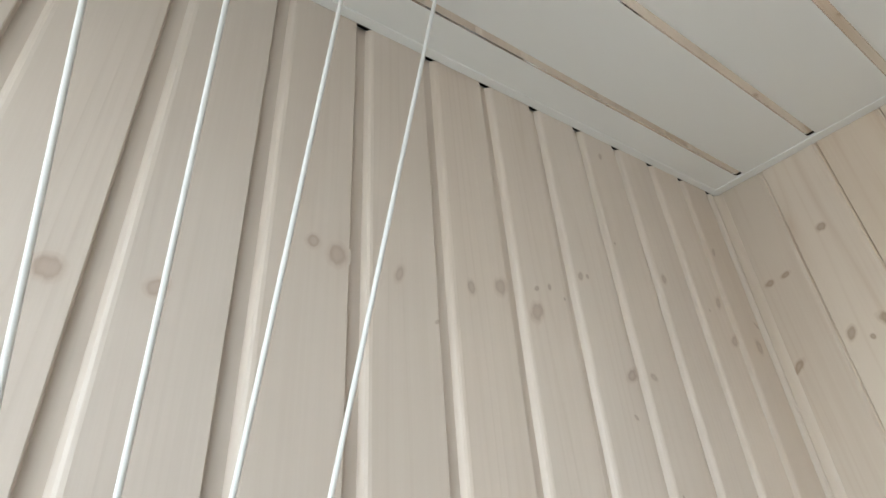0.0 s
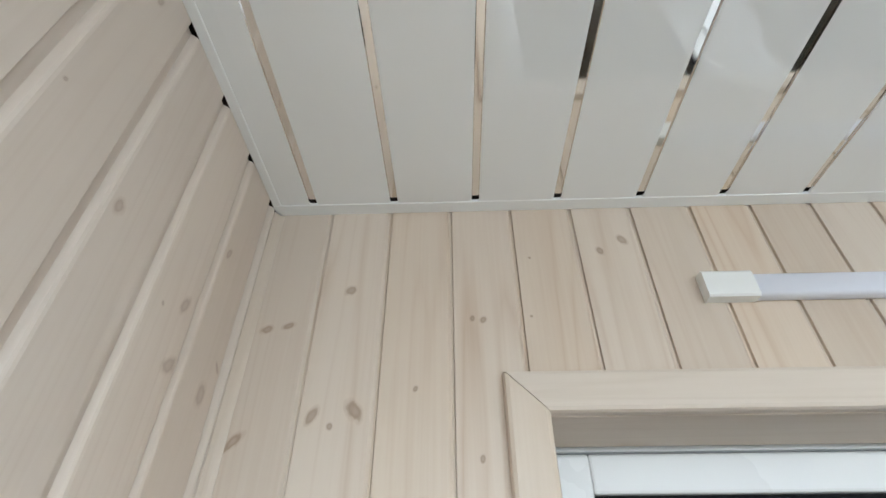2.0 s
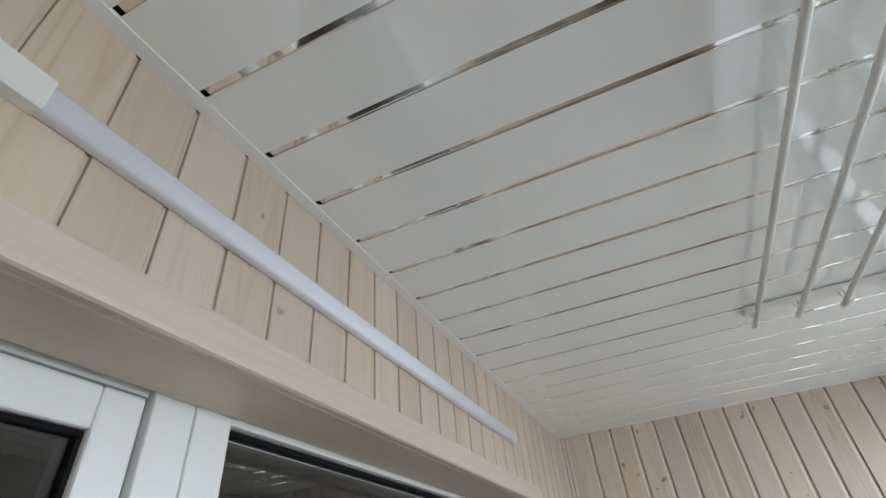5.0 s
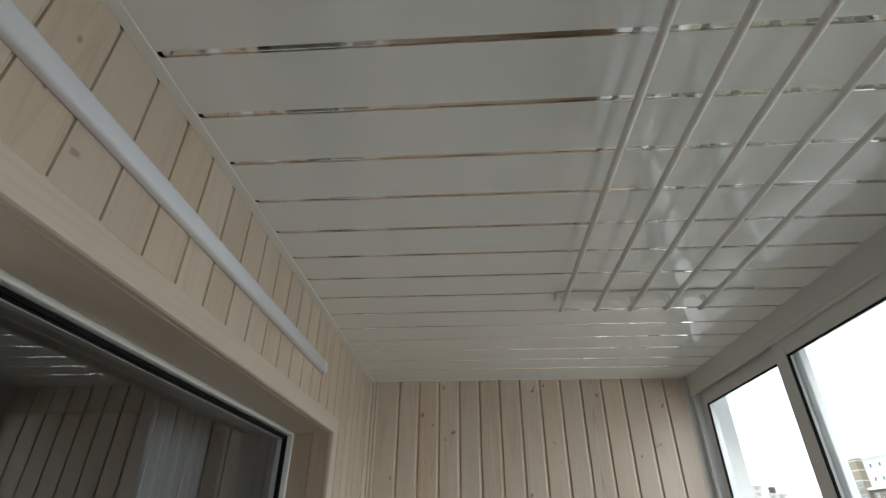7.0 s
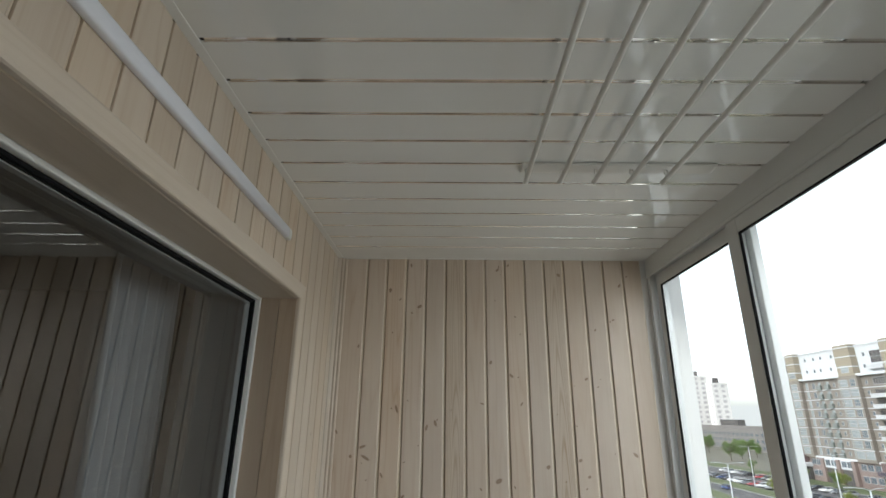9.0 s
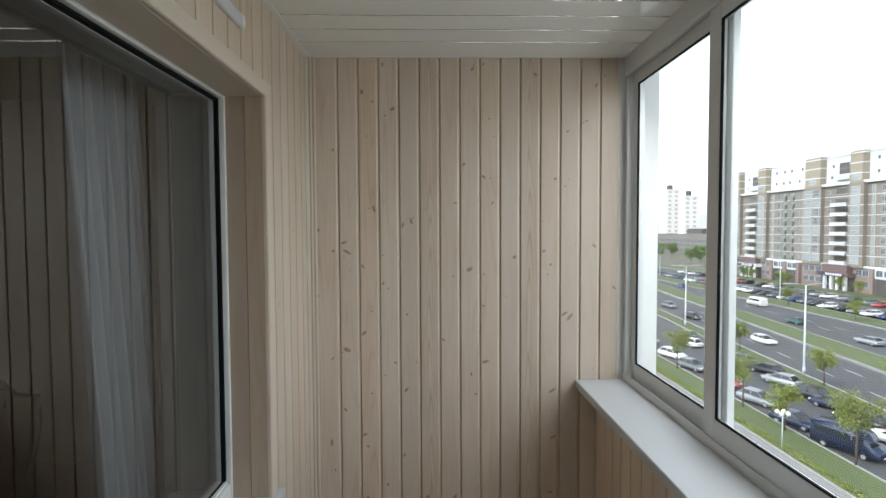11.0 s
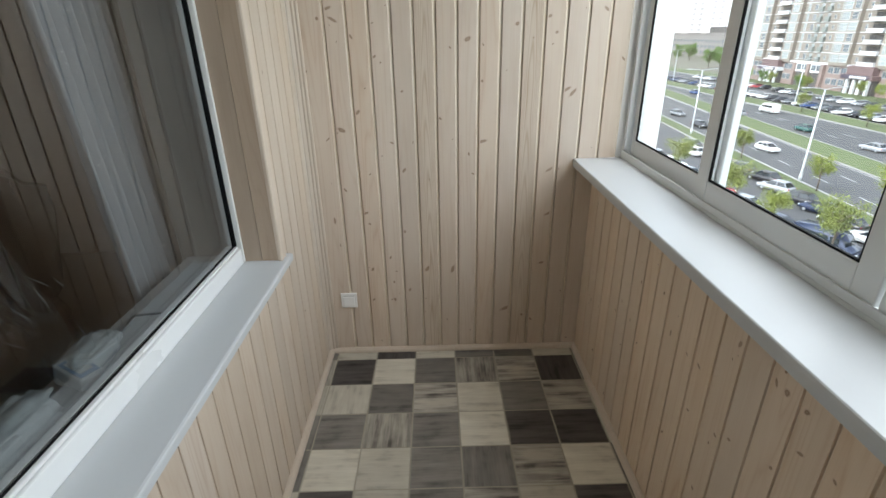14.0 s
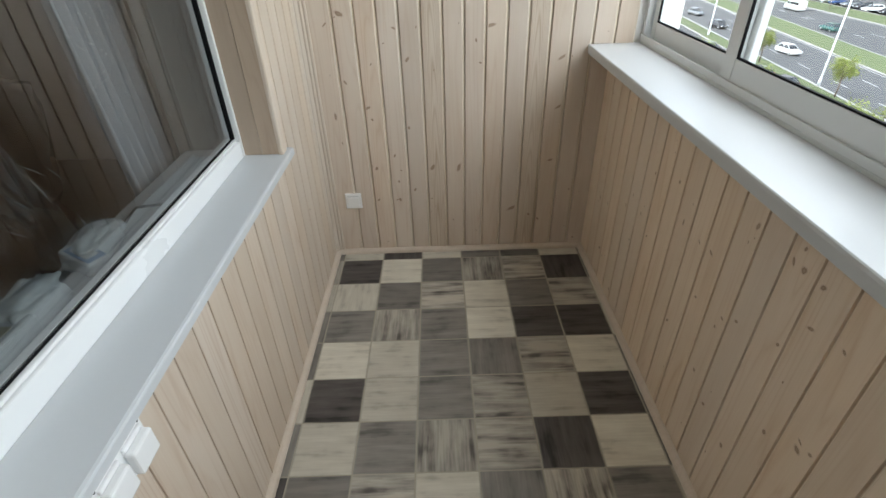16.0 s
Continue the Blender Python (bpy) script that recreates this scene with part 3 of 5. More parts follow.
# sills
outer_sill = part("window_sill", extruded([(1.1945, SILL_OUT - .0025), (1.197, SILL_OUT), (1.407, SILL_OUT + .001), (1.407, SILL_OUT - .020), (1.216, SILL_OUT - .020), (1.216, SILL_OUT - .038), (1.199, SILL_OUT - .038), (1.197, SILL_OUT - .036), (1.194, SILL_OUT - .010)], LEN - .002, "y"), PVC_SILL)
outer_sill.location.y = .001
tagged(outer_sill, "wide glossy white plastic sill on the parapet", "window sill", kind="structure")
under = structure("sill_bearer", boxes(((1.22, .001, .965), (1.40, LEN - .001, .9905))), PLASTER, "batten under the white sill")
inner_sill = part("window_sill", extruded([(-.119, SILL_IN - .022), (-.119, SILL_IN), (.026, SILL_IN - .003), (.031, SILL_IN - .005), (.033, SILL_IN - .010), (.033, SILL_IN - .028), (.030, SILL_IN - .032), (.023, SILL_IN - .032), (.021, SILL_IN - .022)], 2.318 - 1.02, "y"), PVC_SILL)
inner_sill.location.y = 1.02
tagged(inner_sill, "white plastic sill under the window to the flat", "window sill", kind="structure")

# ---- window and door to the flat ----
FX = -.175  # back of the plastic frames


def ring(y0, y1, z0, z1, x0, x1, w, bevel=.003):
    return boxes(((x0, y0, z0), (x1, y0 + w, z1), bevel), ((x0, y1 - w, z0), (x1, y1, z1), bevel), ((x0 + .0004, y0 + w, z0), (x1 - .0004, y1 - w, z0 + w), bevel), ((x0 + .0004, y0 + w, z1 - w), (x1 - .0004, y1 - w, z1), bevel))


window_in = base("window_2", (0, 0, 0), "white plastic double-glazed window to the dark room", kind="structure")
part("window_frame", boxes(((FX - .01, 1.0145, .77), (-.120, 1.077, 2.15), .003), ((FX - .01, 2.240, .77), (-.118, 2.268, 2.15), .003), ((FX - .009, 1.077, .77), (-.1205, 2.240, .850), .004), ((FX - .009, 1.077, 2.117), (-.1205, 2.240, 2.15), .003)), PVC, window_in)
part("glazing_bead", boxes(((-.1405, 1.084, .8505), (-.1275, 2.232, .859), .003)), PVC, window_in)
part("rubber_bead", boxes(((-.1410, 1.0775, .8505), (-.134, 1.084, 2.1165), .002), ((-.1410, 2.230, .8595), (-.134, 2.2395, 2.1165), .002), ((-.1405, 1.084, 2.108), (-.1345, 2.230, 2.1165), .002)), RUBBER, window_in, "black rubber edge of the glazing")
part("gasket", boxes(((-.1475, 1.0778, .8508), (-.1414, 1.086, 2.1162)), ((-.1475, 2.229, .8508), (-.1414, 2.2392, 2.1162)), ((-.1475, 1.086, .8508), (-.1414, 2.229, .862)), ((-.1475, 1.086, 2.106), (-.1414, 2.229, 2.1162))), RUBBER, window_in, "black glazing gasket")
pane = part("pane", glass_slab((-.146, 1.082, .857), (-.142, 2.233, 2.111), 1), [CLEAR, GLASS_ROOM], window_in, "double glazing with reflections")
pane2 = part("pane", glass_slab((-.168, 1.082, .857), (-.164, 2.233, 2.111), 1), [CLEAR, GLASS_ROOM], window_in, "double glazing with reflections")
part("spacer", boxes(((-.163, 1.0825, .8575), (-.147, 1.088, 2.1105)), ((-.163, 2.226, .8575), (-.147, 2.2325, 2.1105)), ((-.163, 1.088, .8575), (-.147, 2.226, .864)), ((-.163, 1.088, 2.104), (-.147, 2.226, 2.1105))), ALU, window_in)
pane.visible_shadow = pane2.visible_shadow = False

door = base("door_1", (0, 0, 0), "closed white plastic balcony door with a tall glass pane", kind="structure")
part("door_frame", boxes(((FX - .01, .378, .0), (-.134, .394, 2.15), .002), ((FX - .01, .952, .0), (-.122, 1.0140, 2.15), .003), ((FX - .009, .394, 2.1235), (-.134, .952, 2.15), .002)), PVC, door)
leaf = part("door_leaf", boxes(((-.190, .3975, .03), (-.130, .446, 2.1205), .004), ((-.190, .892, .03), (-.130, .947, 2.1205), .004), ((-.1895, .446, 2.071), (-.1305, .892, 2.1205), .004), ((-.1895, .446, .03), (-.1305, .892, .62), .004)), PVC, door)
part("seal", boxes(((-.170, .394, .02), (-.1335, .397, 2.1225)), ((-.170, .9475, .02), (-.137, .9515, 2.1225)), ((-.170, .397, 2.1210), (-.1335, .9475, 2.1230))), material("grey_seal", (.30, .31, .31), .6, spread=.1), door, "grey door seal")
part("glazing_bead", boxes(((-.152, .4465, .6205), (-.140, .452, 2.0705)), ((-.152, .886, .6205), (-.140, .8915, 2.0705)), ((-.152, .452, .6205), (-.140, .886, .626)), ((-.152, .452, 2.064), (-.140, .886, 2.0705))), RUBBER, leaf, "black glazing gasket")
dp = part("pane", glass_slab((-.152, .451, .625), (-.148, .887, 2.064), 1), [CLEAR, GLASS_ROOM], leaf, "dark reflecting glass")
dp.visible_shadow = False

# ---- the dim room behind the glass ----
ROOM_WALL = material("room_wallpaper", (.70, .60, .50), .75, spread=.12, grain=.04, scale=2)
ROOM_FLOOR = material("room_floor", (.20, .125, .08), .4, spread=.2, grain=.1, scale=3)
structure("room_floor", boxes(((-4.0, -1.2, -.1), (-.30, 4.2, 0))), ROOM_FLOOR, "dark wooden floor of the room")
structure("room_ceiling", boxes(((-4.0, -1.2, 2.62), (-.30, 4.2, 2.7))), PLASTER, "white ceiling of the room")
structure("room_wall_back", boxes(((-4.1, -1.3, -.1), (-4.0, 4.3, 2.7))), ROOM_WALL, "brown papered back wall of the room")
structure("room_wall_side", boxes(((-4.0, 4.2, -.1), (-.30, 4.3, 2.7))), ROOM_WALL, "brown papered side wall of the room")
structure("room_wall_other", boxes(((-4.0, -1.3, -.1), (-.30, -1.2, 2.7))), ROOM_WALL, "brown papered side wall of the room")
structure("room_wall_window", boxes(((-.36, LEN, -.1), (-.301, 4.2, 2.62)), ((-.36, -1.2, -.1), (-.301, OPEN0 - .02, 2.62)), ((-.36, OPEN0 - .02, HEAD + .03), (-.301, LEN, 2.62)), ((-.36, 1.02, -.1), (-.301, OPEN1 + .03, .785)), ((-.36, OPEN1 + .03, -.1), (-.301, LEN, HEAD + .03))),
          material("grey_reveal", (.42, .42, .40), .7, spread=.06), "grey plastered reveal inside the window")
room_sill = part("window_sill", extruded([(-.330, .803), (-.325, .813), (-.191, .815), (-.191, .787), (-.32, .787)], 1.22, "y"), PVC_SILL)
room_sill.location.y = 1.04
tagged(room_sill, "white room-side window sill holding packages", "window sill", kind="structure")


def cloth(name, y0, y1, x, z0, z1, folds, depth, mats, label, category, lean=0.0):
    bm = bmesh.new()
    n, rows = folds * 10, 14
    grid = []
    for j in range(rows + 1):
        f = j / rows
        z = z0 + (z1 - z0) * f
        row = []
        for i in range(n + 1):
            s = i / n
            wave = math.sin(s * folds * 2 * math.pi + 0.7 * math.sin(3.1 * f)) * depth * (1 - 0.35 * f)
            row.append(bm.verts.new((x + wave + 0.01 * noise.noise((s * 6, f * 3, 1.7)), y0 + (y1 - y0) * s + lean * (1 - f) + 0.006 * noise.noise((s * 9, f * 4, 0)), z)))
        grid.append(row)
    for r0, r1 in zip(grid, grid[1:]):
        for i in range(n):
            bm.faces.new((r0[i], r0[i + 1], r1[i + 1], r1[i])).smooth = True
    ob = part(name, bm, mats)
    sol = ob.modifiers.new("thickness", 'SOLIDIFY')
    sol.thickness = .0012
    return tagged(ob, label, category)


def sheer():
    """Half-transparent voile whose small glints are coloured in as paler, denser dots."""
    m = bpy.data.materials.new("sheer_voile")
    m.use_nodes = True
    t = m.node_tree
    b = t.nodes["Principled BSDF"]
    co = t.nodes.new("ShaderNodeTexCoord")
    v = t.nodes.new("ShaderNodeTexVoronoi")
    v.inputs["Scale"].default_value = 68
    t.links.new(co.outputs["Object"], v.inputs["Vector"])
    dots = calc(t, 'LESS_THAN', v.outputs["Distance"], 0.21)
    t.links.new(blend(t, dots, (.82, .85, .90), (.98, .98, .98)), b.inputs["Base Color"])
    t.links.new(calc(t, 'ADD', calc(t, 'MULTIPLY', dots, 0.24), 0.74), b.inputs["Alpha"])
    b.inputs["Roughness"].default_value = 0.7
    b.inputs["Sheen Weight"].default_value = 0.3
    return m


cloth("curtain", 1.925, 2.265, -.435, .004, 2.50, 7, .026, sheer(), "sheer white curtain with glints coloured as pale dots", "curtain", .22)
cloth("curtain", 2.95, 3.6, -.95, .004, 2.50, 5, .03, material("dark_drape", (.10, .085, .07), .8, spread=.1, grain=.05), "heavy dark brown curtain hanging beside the window", "curtain")


def crumpled(name, at, size, mats, label, category, seed, rough=.3, lat=14):
    """A soft package wrapped in creased film."""
    bm = bmesh.new()
    bmesh.ops.create_icosphere(bm, subdivisions=4, radius=1)
    for v in bm.verts:
        p = v.co.copy()
        q = Vector([math.copysign(abs(c) ** 0.6, c) for c in p])
        n = noise.noise(p * 2.3 + Vector((seed, 0, 0))) * rough + abs(noise.noise(p * 6 + Vector((0, seed, 0)))) * rough * .5
        v.co = Vector((q.x * size[0], q.y * size[1], max(q.z, -.75) * size[2])) * (0.8 + n)
    zmin = min(v.co.z for v in bm.verts)
    for v in bm.verts:
        v.co.z = max(v.co.z, zmin + size[2] * .12) - zmin - size[2] * .12
    ob = part(name, bm, mats)
    ob.location = at
    for f in ob.data.polygons:
        f.use_smooth = True
    return tagged(ob, label, category)


FILM = material("clear_film", (.66, .70, .72), .15, spread=.15, grain=.1, scale=8, spec=.8)
FILM_DARK = material("film_over_brown", (.17, .115, .082), .14, spread=.3, scale=5, spec=.9)
crumpled("package", (-.262, 1.615, .815), (.046, .10, .040), FILM, "white goods in creased clear film on the sill", "package", 3.1)
crumpled("package", (-.255, 1.37, .815), (.055, .11, .045), FILM, "grey goods in creased clear film on the sill", "package", 8.2)
crumpled("package", (-.26, 1.20, .815), (.055, .09, .042), FILM, "white goods in creased clear film on the sill", "package", 5.7)
crumpled("wrapped_furniture", (-1.0, 1.60, 0), (.34, .62, .56), FILM_DARK, "brown furniture wrapped in creased clear film", "furniture", 1.3, .22)
crumpled("wrapped_furniture", (-1.9, 2.6, 0), (.6, .7, .75), FILM_DARK, "tall brown furniture wrapped in creased film", "furniture", 6.3, .22)
FILM_CLEAR = clear_glass("glossy_clear_film", (.88, .88, .88), 4.2)
FILM_CLEAR.node_tree.nodes["Glossy BSDF"].inputs["Roughness"].default_value = .06


FILM_STREAK = material("film_highlight", (.42, .43, .44), .12, spread=.2, scale=30, spec=.9)


def film_sheet(y0, y1, x, z0, z1, seed, label):
    """A sheet of creased packing film hanging over furniture."""
    bm = bmesh.new()
    rows, n = 30, 110
    grid = []
    for j in range(rows + 1):
        f = j / rows
        row = []
        for i in range(n + 1):
            s = i / n
            q = Vector((s * 11 + 0.8 * noise.noise((f * 2, s * 2, seed)), f * 1.6, seed))
            crease = 0.05 * (1 - abs(noise.noise(q)) * 2) + 0.02 * noise.noise(q * 2.7)
            row.append(bm.verts.new((x + crease - 0.22 * f ** 2, y0 + (y1 - y0) * s, z0 + (z1 - z0) * f)))
        grid.append(row)
    for r0, r1 in zip(grid, grid[1:]):
        for i in range(n):
            bm.faces.new((r0[i], r0[i + 1], r1[i + 1], r1[i])).smooth = True
    # pale slivers added where highlights streak the creased film
    rnd = random.Random(5)
    for k in range(9):
        y, z = rnd.uniform(1.50, 1.90), rnd.uniform(.70, .95)
        top = z + rnd.uniform(.025, .07)
        drift = rnd.uniform(.0, .04)
        pts = [(x + .075 - .06 * q + rnd.uniform(-.0012, .0012), y + drift * q + rnd.uniform(-.0012, .0012), z + (top - z) * q) for q in (0, .2, .4, .6, .8, 1)]
        sliver = tube(pts, [.0003, .0008, .0016, .0021, .0010, .0003], 6)
        for f in sliver.faces:
            f.material_index = 1
        me = bpy.data.meshes.new("sliver")
        sliver.to_mesh(me)
        sliver.free()
        bm.from_mesh(me)
        bpy.data.meshes.remove(me)
    ob = part("packing_film", bm, [FILM_CLEAR, FILM_STREAK])
    return tagged(ob, label, "packing film")


film_sheet(1.02, 1.93, -.50, .004, 1.12, 4.4, "creased clear film draped over brown furniture")
blue_box = base("flat_box", (-.238, 1.553, .862), "flat white box with a blue printed label on wrapped goods", "box")
blue_box.rotation_euler = (radians(-4), radians(17), radians(-21))
part("carton", boxes(((-.043, -.030, -.036), (.043, .030, 0), .008)), material("white_card", (.62, .64, .66), .4, spread=.04), blue_box)
part("printed_label", boxes(((-.034, -.023, .0005), (.034, .023, .0015))), material("blue_print", (.17, .27, .42), .3, spread=.1), blue_box, "blue printed label")
part("label_panel", boxes(((-.026, -.016, .0017), (.022, .016, .0025))), material("pale_print", (.50, .52, .50), .4, spread=.1), blue_box, "pale oval panel")
part("print_bar", boxes(((-.014, -.004, .0027), (.010, .002, .0033))), material("dark_print", (.08, .09, .11), .5), blue_box, "dark line of unreadable print")
tray = base("flat_pack", (-.245, 1.24, .872), "flat film-wrapped pack with beige contents", "package")
part("pack", boxes(((-.05, -.10, -.055), (.045, .10, 0), .006)), FILM, tray)
part("insert", boxes(((-.035, -.08, .0005), (.03, .06, .002))), material("beige_insert", (.36, .33, .24), .4, spread=.2), tray)
wire = part("wire_handle", tube([(-.272, 1.751, .8190), (-.285, 1.832, .8190), (-.284, 1.841, .8190), (-.277, 1.846, .8190), (-.196, 1.859, .8190)], .0035, 8), material("steel_wire", (.12, .12, .12), .35, .6, spread=.05))
tagged(wire, "bent dark steel rod lying on the room sill", "hex key")

# ---- lamp over the window ----
lamp = base("led_batten", (0, .600, 2.2715), "switched-off white tube lamp screwed to the boards", "lamp")
SEC = [(0.0005, .002), (.004, .001), (.011, .001), (.0145, .0025), (.0165, .006), (.0172, .019), (.0162, .030), (.0130, .0360), (.008, .0385), (.0005, .0385)]
part("end_cap", extruded([(.0005, .000), (.016, .000), (.0185, .003), (.0190, .036), (.016, .0398), (.0005, .0398)], .066, "y"), CAP, lamp, "ivory plastic end cap")
tube_part = part("diffuser", extruded(SEC, 1.39, "y"), DIFFUSER, lamp, "bluish translucent diffuser")
tube_part.location.y = .066
for f in tube_part.data.polygons:
    f.use_smooth = len(f.vertices) == 4
cap2 = part("end_cap", extruded([(u * 1.04, (v - .021) * 1.06 + .021) for u, v in SEC], .022, "y"), CAP, lamp, "ivory plastic end cap")
cap2.location.y = 1.456

# ---- ceiling clothes dryer ----
dryer = base("clothes_dryer", (0, 0, 0), "white ceiling clothes dryer with five rods on cords", "clothes dryer")
ROD_X = (.731, .831, .930, 1.030, 1.128)
for y in (1.905, .30):
    part("bracket", boxes(((.715, y - .022, HIGH - .010), (1.27, y + .030, HIGH - .0015), .004)), ROD, dryer)
for k, x in enumerate(ROD_X):
    rod = part("rod", tube([(x, .262, 2.405), (x, 1.925, 2.405)], .0068, 12), ROD, dryer)
    part("rod_cap", tube([(x, 1.9255, 2.405), (x, 1.934, 2.405)], .0085, 12), ROD, rod, "white plastic rod tip")
    for y in (1.905, .30):
        part("eyelet", tube([(x + .004, y, HIGH - .012), (x + .006, y, HIGH - .024), (x, y, 2.4130), (x - .004, y + .001, HIGH - .024), (x - .002, y, HIGH - .012)], .0022, 6), STRING, dryer, "cord loop holding a rod")
for top, mid, foot in (((0.991, .15, 2.434), (0.950, .06, 2.0), (0.933, .022, 1.82)), ((0.902, .15, 2.434), (0.894, .06, 2.0), (0.891, .022, 1.82)), ((0.814, .15, 2.434), (0.837, .06, 2.0), (0.847, .022, 1.82)), ((0.726, .15, 2.434), (0.778, .06, 2.0), (0.799, .022, 1.82))):
    last = Vector(foot) + (Vector(foot) - Vector(mid)) * 0.6
    part("cord", tube([top, mid, foot, (last.x * .5 + .44, .014, last.z)], .0019, 7), STRING, dryer, "hanging white cord")
part("cord_guide", boxes(((.69, .10, HIGH - .014), (1.06, .18, HIGH - .0015), .004)), ROD, dryer)
cleat = part("cleat", boxes(((.78, .0005, 1.62), (.98, .016, 1.72), .004)), ROD, dryer)


# ---- socket and switch ----
def plate(name, label, category, size, m):
    th = base(name, (0, 0, 0), label, category)
    th.matrix_world = m
    w, h = size
    part("cover_plate", boxes(((-w / 2, 0, -h / 2), (w / 2, .009, h / 2), .003)), SOCKET, th)
    return th


sw = plate("wall_socket", "small square white socket with a cover on the boards", "socket", (.080, .082), frame_matrix((.124, LEN, .309), (0, -1, 0)))
part("flap", boxes(((-.028, .0092, -.030), (.028, .0135, .022), .002)), SOCKET, sw)
part("hinge", boxes(((-.028, .0092, .024), (.028, .0120, .032), .001)), ALU, sw, "grey shadow line of the hinge")
ds = plate("double_socket", "white double socket with flip covers below the sill", "socket", (.150, .088), frame_matrix((0, 1.130, .700), (1, 0, 0)))
for k in (-1, 1):
    part("flap", boxes(((k * .036 - .030, .0092, -.034), (k * .036 + .030, .030, .022), .005)), SOCKET, ds)
    part("hinge", boxes(((k * .036 - .028, .0092, .024), (k * .036 + .028, .016, .034), .002)), SOCKET, ds)
for k in (-1, 1):
    part("screw", tube([(k * .066, .0088, .036), (k * .066, .0100, .036)], .0025, 8), RUBBER, ds, "dark screw head")


# ---- the street below ----
ASPHALT = material("asphalt", (.060, .061, .064), .85, spread=.12, grain=.1, scale=.6, bump=.2)
PAVING = material("paving", (.19, .185, .18), .85, spread=.12, grain=.08, scale=.8)
GRASS = material("grass", (.072, .092, .034), .9, spread=.35, grain=.3, scale=.5)
EARTH = material("ground_earth", (.10, .095, .07), .9, spread=.3, grain=.2, scale=.05)
LINE = material("road_paint", (.38, .38, .37), .7, spread=.1, scale=2)
KERB = material("kerb_stone", (.25, .245, .235), .85, spread=.1)
LAMPPOST = material("galvanised_steel", (.42, .44, .45), .4, .3, spread=.05)
OPAL = material("opal_globe", (.62, .61, .58), .3, spread=.04)
Y0, Y1 = -80, 550
structure("ground", boxes(((-900, -900, GROUND - 1), (1800, 1800, GROUND - .12))), EARTH, "open ground reaching to the horizon")


def skew(x):
    """How far a line of the street drifts across for each metre along it."""
    return .10 if 30 < x < 41 else .12 if 41 <= x < 60 else 0.0


def lane(bm, xa, xb, y0, y1, z0, z1):
    """A flat bar between two street lines; xa, xb in plan units at y = 62 units."""
    add = []
    for y in (y0, y1):
        for x in (xa, xb):
            for z in (z0, z1):
                add.append(bm.verts.new((x * K + skew(x) * (y - 62 * K), y, z)))
    for f in ((0, 1, 3, 2), (4, 6, 7, 5), (0, 4, 5, 1), (2, 3, 7, 6), (1, 5, 7, 3), (0, 2, 6, 4)):
        bm.faces.new([add[i] for i in f])
    bmesh.ops.recalc_face_normals(bm, faces=bm.faces)
    return bm


def strip(name, x0, x1, z, mats, label, y0=Y0, y1=Y1):
    return structure(name, lane(bmesh.new(), x0, x1, y0, y1, GROUND - .5, GROUND + z), mats, label)


strip("pavement_near", 18, 24.0, .02, PAVING, "grey paved footpath beside the house")
strip("lawn_near", 24.3, 27.4, .06, GRASS, "mown grass strip between path and car park")
strip("car_park", 27.6, 37.7, -.05, ASPHALT, "asphalt car park lane with parked cars")
strip("lawn_road", 37.9, 40.1, .08, GRASS, "grass strip between car park and road")
strip("road_near", 40.3, 49.4, -.04, ASPHALT, "three-lane asphalt road with dashed white lines")
strip("median", 49.6, 54.2, .10, GRASS, "grass median between the carriageways")
strip("road_far", 54.4, 68.6, -.04, ASPHALT, "three-lane asphalt road with dashed white lines")
strip("lawn_far", 68.8, 74.3, .08, GRASS, "grass strip beyond the far carriageway")
strip("car_park_far", 74.5, 92.0, -.05, ASPHALT, "asphalt car park in front of the flats")
strip("lawn_house", 92.2, 101.0, .10, GRASS, "planted strip along the apartment house")
for x in (24.15, 27.5, 37.8, 40.2, 49.5, 54.3, 68.7, 74.4, 92.1):
    structure("kerb", lane(bmesh.new(), x - .09, x + .09, Y0, Y1, GROUND - .5, GROUND + .12), KERB, "pale concrete kerb along the road")
dash = bmesh.new()
for x in (43.2, 46.2, 58.6, 62.6):
    for k in range(44):
        lane(dash, x - .07, x + .07, (-10 + 7.5 * k) * K, (-7.4 + 7.5 * k) * K, GROUND - .06, GROUND - .034)
for x in (40.6, 49.1, 54.7, 68.2):
    lane(dash, x - .055, x + .055, Y0, Y1, GROUND - .06, GROUND - .034)
tagged(part("lane_marking", dash, LINE), "dashed white lane lines on the road", "lane marking", kind="stuff")

# ---- cars ----
CAR_GLASS = material("car_glass", (.02, .025, .03), .08, spread=.1)
TYRE = material("tyre_rubber", (.02, .02, .02), .8, spread=.1)
RIM = material("alloy_rim", (.45, .46, .47), .35, .7, spread=.05)
LIGHT_F = material("headlight_glass", (.70, .72, .72), .15, spread=.05)
LIGHT_R = material("tail_light", (.35, .02, .02), .2, spread=.05)
PAINTS = {"white": (.62, .62, .61), "silver": (.30, .31, .33), "black": (.02, .02, .024), "blue": (.03, .06, .16), "red": (.30, .045, .05), "grey": (.16, .17, .18), "green": (.04, .10, .09), "navy": (.025, .035, .07)}
PAINT = {k: material("car_paint_" + k, c, .22, .25 if k in ("silver", "grey", "blue", "navy", "green") else 0.0, spread=.03, scale=.8) for k, c in PAINTS.items()}


